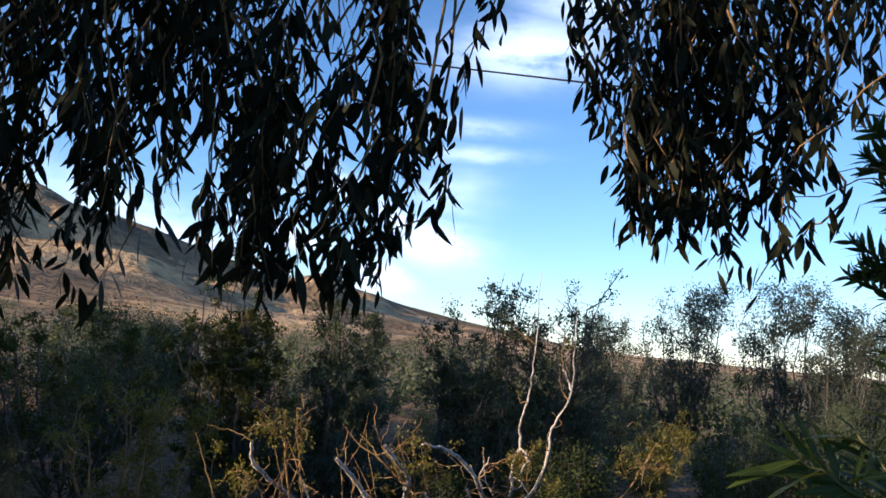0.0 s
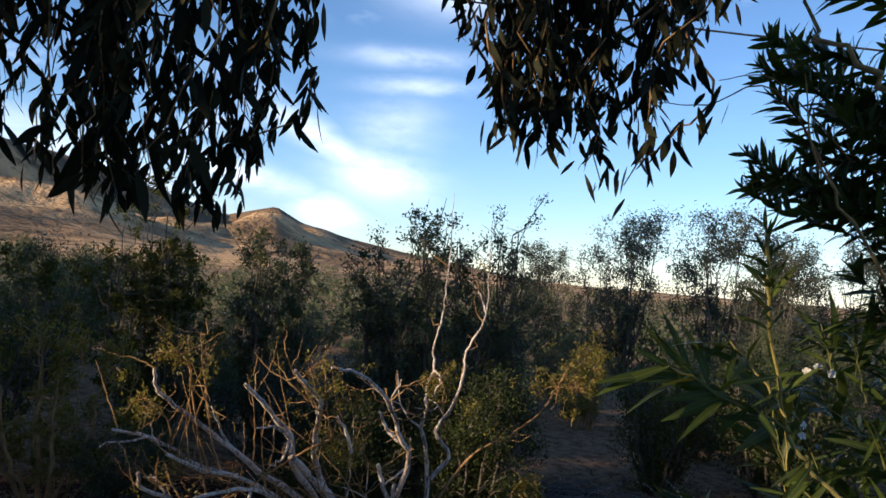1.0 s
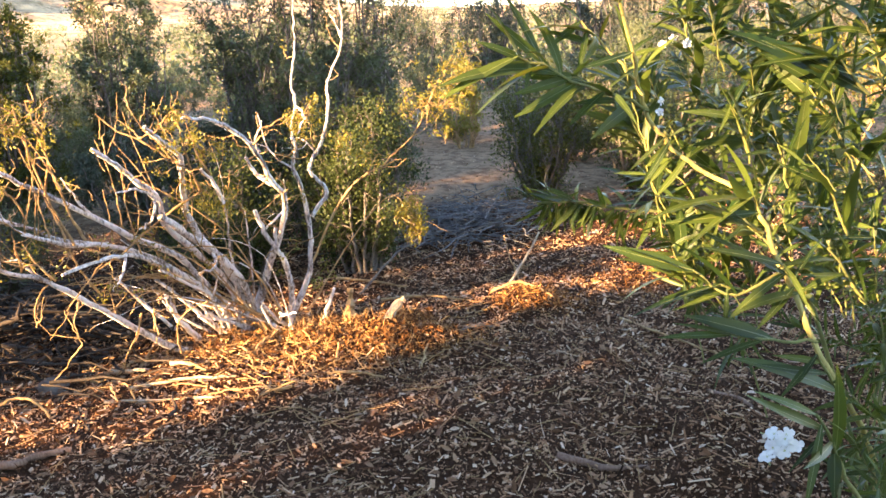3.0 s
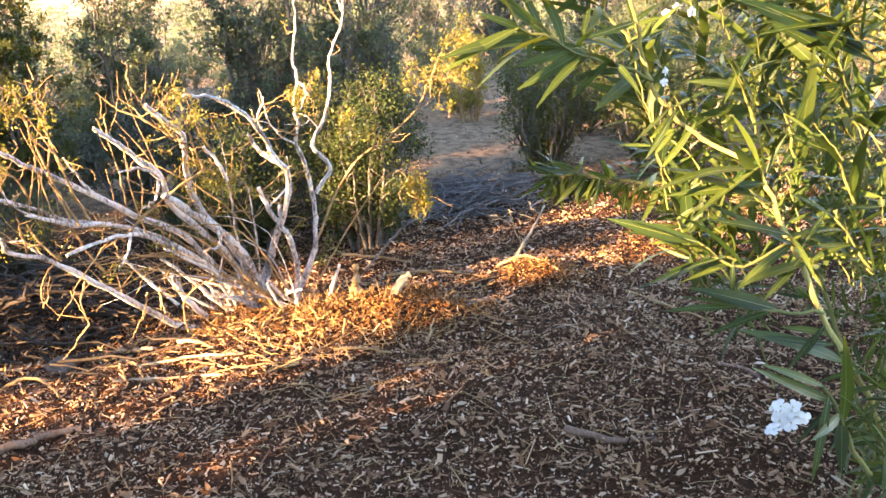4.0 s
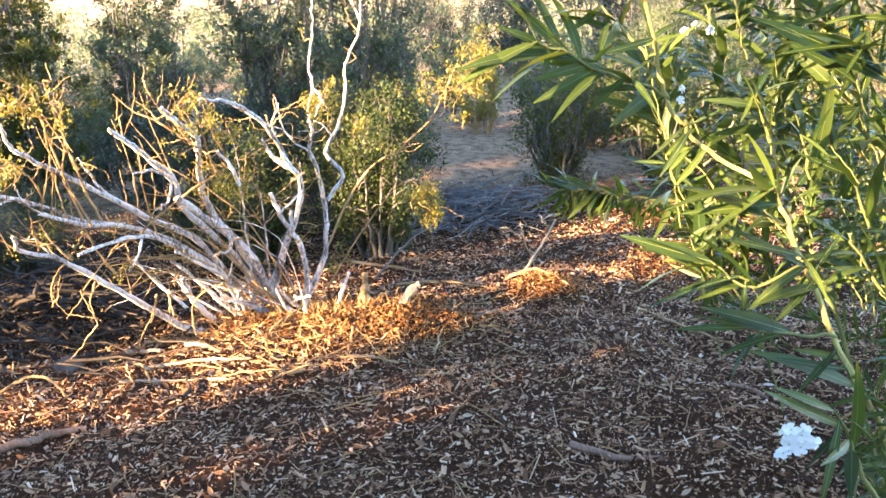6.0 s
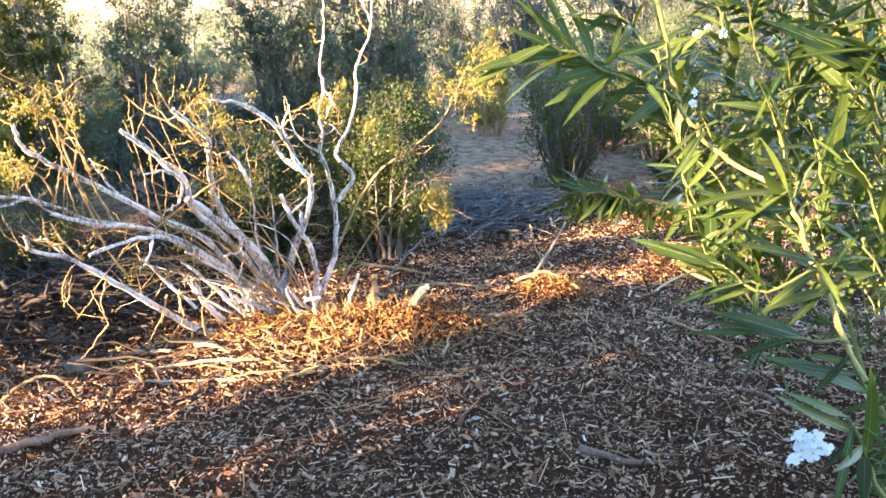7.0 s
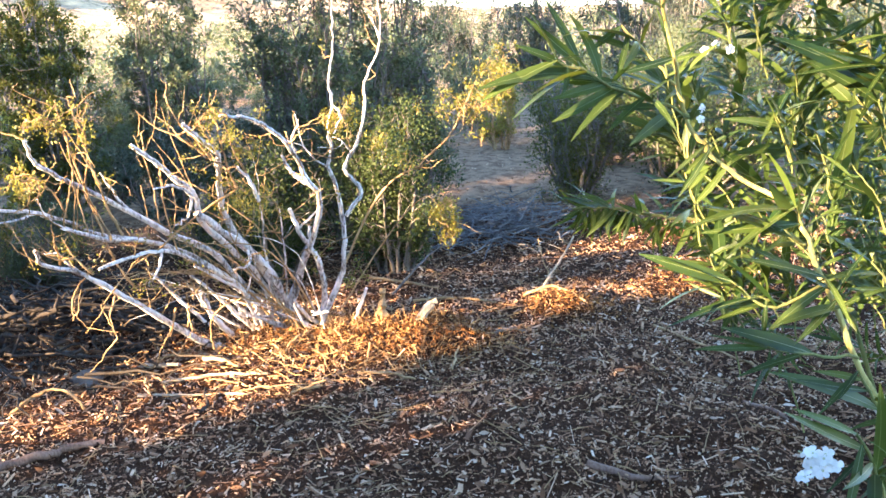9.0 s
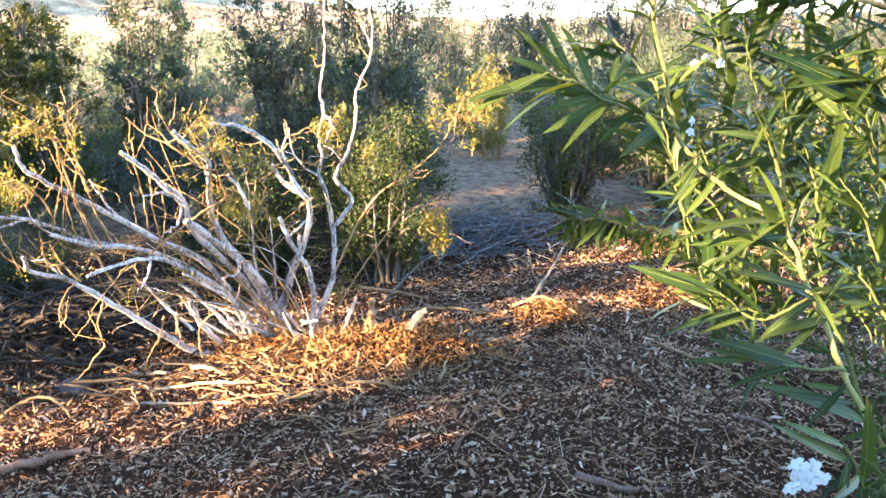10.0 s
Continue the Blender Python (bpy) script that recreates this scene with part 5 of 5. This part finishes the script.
def strew():
    global rng
    rng = np.random.default_rng(9)

    def spots(n, near=1.9, far=7.5):
        r = np.sqrt(rng.uniform(near**2, far**2, n) * rng.uniform(0.25, 1, n)).clip(near)
        a = np.radians(rng.uniform(-42, 36, n))
        x, y = r * np.sin(a), r * np.cos(a)
        return np.stack([x, y, height(x, y)], 1)

    def behind(n):
        r, a = 5.5 * np.sqrt(rng.uniform(0, 1, n)), np.radians(rng.uniform(36, 318, n))
        x, y = r * np.sin(a), r * np.cos(a)
        return np.stack([x, y, height(x, y)], 1)

    # wood chips: thin splintered slabs
    slab = [(-0.5, 0, -0.5), (0.5, 0.05, -0.5), (0.42, 1, -0.5), (-0.4, 0.93, -0.5), (-0.42, 0.04, 0.5), (0.4, 0, 0.5), (0.5, 0.95, 0.5), (-0.45, 1, 0.5)]
    sides = [(4, 5, 6, 7), (1, 2, 6, 5), (3, 0, 4, 7)]
    n = 158000
    at = np.vstack([spots(n - 56000), spots(25000, 4.0, 7.2), spots(8000, 6.8, 11.5), spots(5000, 0.2, 2.0), behind(18000)]) + (0, 0, 0.004)
    ahead = rng.normal(0, 1, (n, 3)) * (1, 1, 0.4)
    size = np.stack([rng.gamma(1.3, 0.0030, n).clip(0.0012, 0.024), rng.gamma(1.15, 0.0125, n).clip(0.003, 0.12), rng.uniform(0.0012, 0.006, n)], 1)
    b = Build()
    scatter(b, slab, sides, turns(ahead, rng.normal(0, 0.5, n)), at, size)
    tagged(part("wood_chips", b, WOOD_CHIP, None, smooth=False), "brown shredded wood-chip mulch strewn on the ground", "mulch", kind="stuff")
    # dry curled leaves
    n = 9000
    at = np.vstack([spots(n - 3000), behind(3000)]) + (0, 0, 0.006)
    v, f, _, _ = long_leaf(0.2, 0.5, -0.15, 0.12, 4)
    b = Build()
    scatter(b, v, f, turns(rng.normal(0, 1, (n, 3)) * (1, 1, 0.25), rng.normal(0, 0.8, n)), at, rng.uniform(0.012, 0.05, n))
    tagged(part("leaf_litter", b, DRY_LEAF, None), "dry curled brown leaves strewn over the mulch", "leaf litter", kind="stuff")
    # dry litter heaped at the foot of the shrub and in two low drifts
    # its tawny colour paints sunlight where the sunlit patches fall
    n = 8200
    k = rng.choice(4, n, p=(0.5, 0.2, 0.12, 0.18))
    mid, wide = np.array([(-0.85, 3.82), (-0.5, 3.8), (0.2, 4.24), (0.95, 4.65)])[k], np.array([(0.38, 0.16), (0.18, 0.12), (0.13, 0.08), (0.3, 0.2)])[k]
    xy = mid + rng.normal(0, 1, (n, 2)) * wide
    at = np.stack([xy[:, 0], xy[:, 1], height(xy[:, 0], xy[:, 1]) + rng.uniform(0.0, 0.035, n)], 1)
    b = Build()
    scatter(b, v, f, turns(rng.normal(0, 1, (n, 3)) * (1, 1, 0.6), rng.normal(0, 1.2, n)), at, np.stack([rng.uniform(0.006, 0.03, n), 0.006 + rng.gamma(1.8, 0.011, n).clip(0, 0.06), rng.uniform(0.01, 0.04, n)], 1))
    tagged(part("dry_leaf_drift", b, SUNLIT_LITTER, None), "dry leaves heaped round the shrub's foot, tawny with painted sunlight", "leaf litter", kind="stuff")
    # thin twigs
    b = Build()
    foot = np.stack([rng.normal(-0.95, 0.5, 420), rng.normal(3.75, 0.22, 420)], 1)
    foot = np.stack([foot[:, 0], foot[:, 1], height(foot[:, 0], foot[:, 1]) + rng.uniform(0, 0.03, 420)], 1)
    for p in np.vstack([spots(900, 2.0, 6.8), foot]):
        a, long = rng.uniform(0, 6.3), np.clip(rng.gamma(2.5, 0.05), 0.05, 0.4)
        q = p + (long * np.cos(a), long * np.sin(a), 0)
        q[2] = float(height(q[0], q[1])) + rng.uniform(0, 0.03)
        tube(b, wobble(curve([p + (0, 0, 0.006), q], 4), 0.004), rng.uniform(0.0015, 0.004), 0.001, 4)
    # short spiky stalks that bristle out of the heaped litter
    for _ in range(210):
        x, y = rng.normal(-0.85, 0.24), rng.normal(3.88, 0.12)
        p = np.array(on_ground(x, y, -0.005))
        q = p + (rng.normal(0, 0.05), rng.normal(-0.02, 0.05), rng.uniform(0.03, 0.12))
        tube(b, wobble(curve([p, q], 3), 0.003), rng.uniform(0.0016, 0.0034), 0.001, 4)
    tagged(part("fallen_twigs", b, TWIG_BARK, None), "thin dry twigs scattered over the mulch", "twigs", kind="stuff")
    # heap of grey cut branches beside the path
    b = Build()
    for _ in range(340):
        x, y = rng.normal(-0.22, 0.3), rng.normal(5.95, 0.26)
        a, long = rng.uniform(0, 6.3), rng.uniform(0.15, 0.55)
        h = rng.uniform(0.01, 0.16) * np.exp(-((x / 0.5) ** 2))
        p = on_ground(x, y, 0.01 + h)
        q = on_ground(x + long * np.cos(a), y + long * np.sin(a), 0.02 + h * rng.uniform(0.2, 1.6))
        tube(b, wobble(curve([p, q], 4), 0.012), rng.uniform(0.003, 0.008), 0.002, 5)
    tagged(part("brush_heap", b, ASH_BARK, None), "low heap of grey dead branches beside the path", "brush heap", kind="stuff")


def dead_brush():
    """A tangle of dead branches at the mulch's edge, coloured dark for shade."""
    global rng
    rng = np.random.default_rng(19)
    root = thing("dead_brush", on_ground(-2.25, 3.95), "tangle of dead branches beside the shrub, coloured dark for shade", "brush heap")
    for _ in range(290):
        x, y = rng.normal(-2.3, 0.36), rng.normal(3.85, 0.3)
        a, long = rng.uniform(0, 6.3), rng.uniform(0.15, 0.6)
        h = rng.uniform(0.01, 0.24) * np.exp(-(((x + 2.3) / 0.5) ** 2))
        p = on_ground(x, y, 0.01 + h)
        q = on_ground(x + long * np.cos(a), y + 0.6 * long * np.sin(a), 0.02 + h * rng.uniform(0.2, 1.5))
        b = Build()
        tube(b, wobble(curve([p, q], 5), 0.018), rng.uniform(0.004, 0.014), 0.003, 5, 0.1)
        part("branch", b, SHADE_DARK_BARK, root)


dead_brush()

strew()


def stick(points, r, label, mat=TWIG_BARK):
    root_at = on_ground(points[0][0], points[0][1])
    b = Build()
    tube(b, wobble(curve([on_ground(x, y, z + r * 0.6) for x, y, z in points], 5), 0.003), r, r * 0.6, 6, 0.08)
    ob = new("stick", b.mesh("stick", [mat], root_at))
    ob.matrix_basis = Matrix.Translation(root_at)
    tagged(ob, label, "stick", "sticks lying on the mulch")


stick([(0.62, 4.05, 0.0), (0.85, 3.75, 0.02), (1.05, 3.5, 0.0)], 0.008, "pale straight stick lying on the mulch")
stick([(0.2, 2.68, 0.0), (0.35, 2.63, 0.0), (0.5, 2.58, 0.0)], 0.015, "short thick brown stick lying on the mulch", CHUNK_BARK)
stick([(0.85, 3.2, 0.0), (0.93, 3.08, 0.0), (0.98, 2.98, 0.0)], 0.01, "short pinkish stick lying on the mulch", CHUNK_BARK)
stick([(-0.62, 4.42, 0.0), (-0.35, 4.38, 0.02), (-0.12, 4.35, 0.0)], 0.009, "straw-coloured stick lying beside the shrub")
stick([(-1.6, 3.35, 0.0), (-1.4, 3.4, 0.01), (-1.15, 3.42, 0.0)], 0.009, "pale dry stick lying before the shrub", STRAW_WOOD)
stick([(-1.65, 3.2, 0.0), (-1.45, 3.27, 0.01), (-1.2, 3.25, 0.0)], 0.008, "pale dry stick lying before the shrub", STRAW_WOOD)


stick([(-2.14, 3.06, -0.01), (-2.06, 3.1, 0.045), (-1.97, 3.12, 0.062), (-1.88, 3.1, 0.055), (-1.80, 3.05, 0.0)], 0.008, "pale root arching out of the mulch", TWIG_BARK)
stick([(-1.88, 2.56, 0.0), (-1.76, 2.67, 0.014), (-1.70, 2.74, 0.016), (-1.60, 2.80, 0.004)], 0.019, "thick pinkish branch lying on the mulch", CHUNK_BARK)
stick([(-2.7, 3.75, 0.0), (-2.45, 3.95, 0.05), (-2.15, 4.1, 0.03)], 0.011, "grey dead branch lying in shade", GREY_BARK)
stick([(-2.6, 3.5, 0.0), (-2.3, 3.6, 0.04), (-2.0, 3.62, 0.02)], 0.009, "grey dead branch lying in shade", GREY_BARK)
stick([(-1.77, 3.55, 0.02), (-1.68, 3.54, 0.02), (-1.6, 3.53, 0.02)], 0.012, "short pale stick lying before the shrub", STRAW_WOOD)
stick([(-1.48, 3.54, 0.02), (-1.42, 3.53, 0.02), (-1.36, 3.52, 0.02)], 0.012, "short pale stick lying before the shrub", STRAW_WOOD)
stick([(0.08, 4.57, 0.0), (0.18, 4.68, 0.14), (0.27, 4.80, 0.28)], 0.009, "pale straight stick leaning on the mulch", STRAW_WOOD)
stick([(0.15, 4.78, 0.0), (0.10, 4.88, 0.10), (0.07, 4.97, 0.21)], 0.005, "thin tan stick leaning on the mulch", TWIG_BARK)
stick([(-0.02, 4.5, 0.0), (0.14, 4.34, 0.05), (0.3, 4.2, 0.03)], 0.009, "tawny stick lying on the litter")
stick([(-0.9, 4.62, 0.06), (-0.7, 4.6, 0.05), (-0.5, 4.58, 0.03)], 0.01, "straw-coloured stick lying beside the shrub")
stick([(-0.16, 3.94, 0.0), (-0.08, 3.97, 0.01), (-0.01, 3.98, 0.0)], 0.012, "grey piece of bark lying on the mulch", GREY_BARK)
stick([(-0.75, 4.5, 0.02), (-0.55, 4.7, 0.16), (-0.4, 4.85, 0.26)], 0.008, "grey dead branch propped behind the shrub", GREY_BARK)
rng = np.random.default_rng(77)
for _ in range(26):
    x, y, a, long = rng.uniform(-2.3, -0.3), rng.uniform(3.2, 3.8), rng.uniform(0, 6.3), rng.uniform(0.1, 0.28)
    stick([(x, y, 0.01), (x + long * np.cos(a) / 2, y + long * np.sin(a) / 2, rng.uniform(0.01, 0.05)), (x + long * np.cos(a), y + long * np.sin(a), rng.uniform(0.0, 0.07))], rng.uniform(0.003, 0.007),
          "thin dry stick lying in the litter", TWIG_BARK)


def rock(x, y, size, label):
    b = Build()
    bm = bmesh.new()
    bmesh.ops.create_icosphere(bm, subdivisions=2, radius=1.0)
    for v in bm.verts:
        v.co *= 1 + 0.35 * noise.noise(v.co * 1.3) + 0.18 * noise.noise(v.co * 3.5)
        v.co.z *= 0.62
    at = on_ground(x, y, size * 0.3)
    b.put([np.array(v.co) * size + at for v in bm.verts], [[v.index for v in f.verts] for f in bm.faces])
    bm.free()
    ob = new("rock", b.mesh("rock", [STONE], at, False))
    ob.matrix_basis = Matrix.Translation(at)
    tagged(ob, label, "rock")


rock(-1.98, 3.42, 0.07, "grey weathered stone half sunk in mulch")


def bark_chunk(x, y, tall, wide, lean, label, mat):
    """A weathered stub of wood that stands in the litter."""
    b = Build()
    foot = np.array(on_ground(x, y, -0.02))
    line = curve([foot, foot + (lean * 0.5, 0, tall * 0.6), foot + (lean, 0.01, tall)], 4)
    tube(b, wobble(line, wide * 0.2), wide, wide * 0.45, 6, 0.3)
    ob = new("wood_stub", b.mesh("wood_stub", [mat], foot, False))
    ob.matrix_basis = Matrix.Translation(foot)
    tagged(ob, label, "wood stub", "stubs of wood beside the shrub")


bark_chunk(-0.72, 3.96, 0.20, 0.032, 0.01, "upright tan stub of wood in the litter", TWIG_BARK)
bark_chunk(-0.55, 3.86, 0.15, 0.028, 0.12, "slanting pale stub of weathered wood in the litter", STRAW_WOOD)
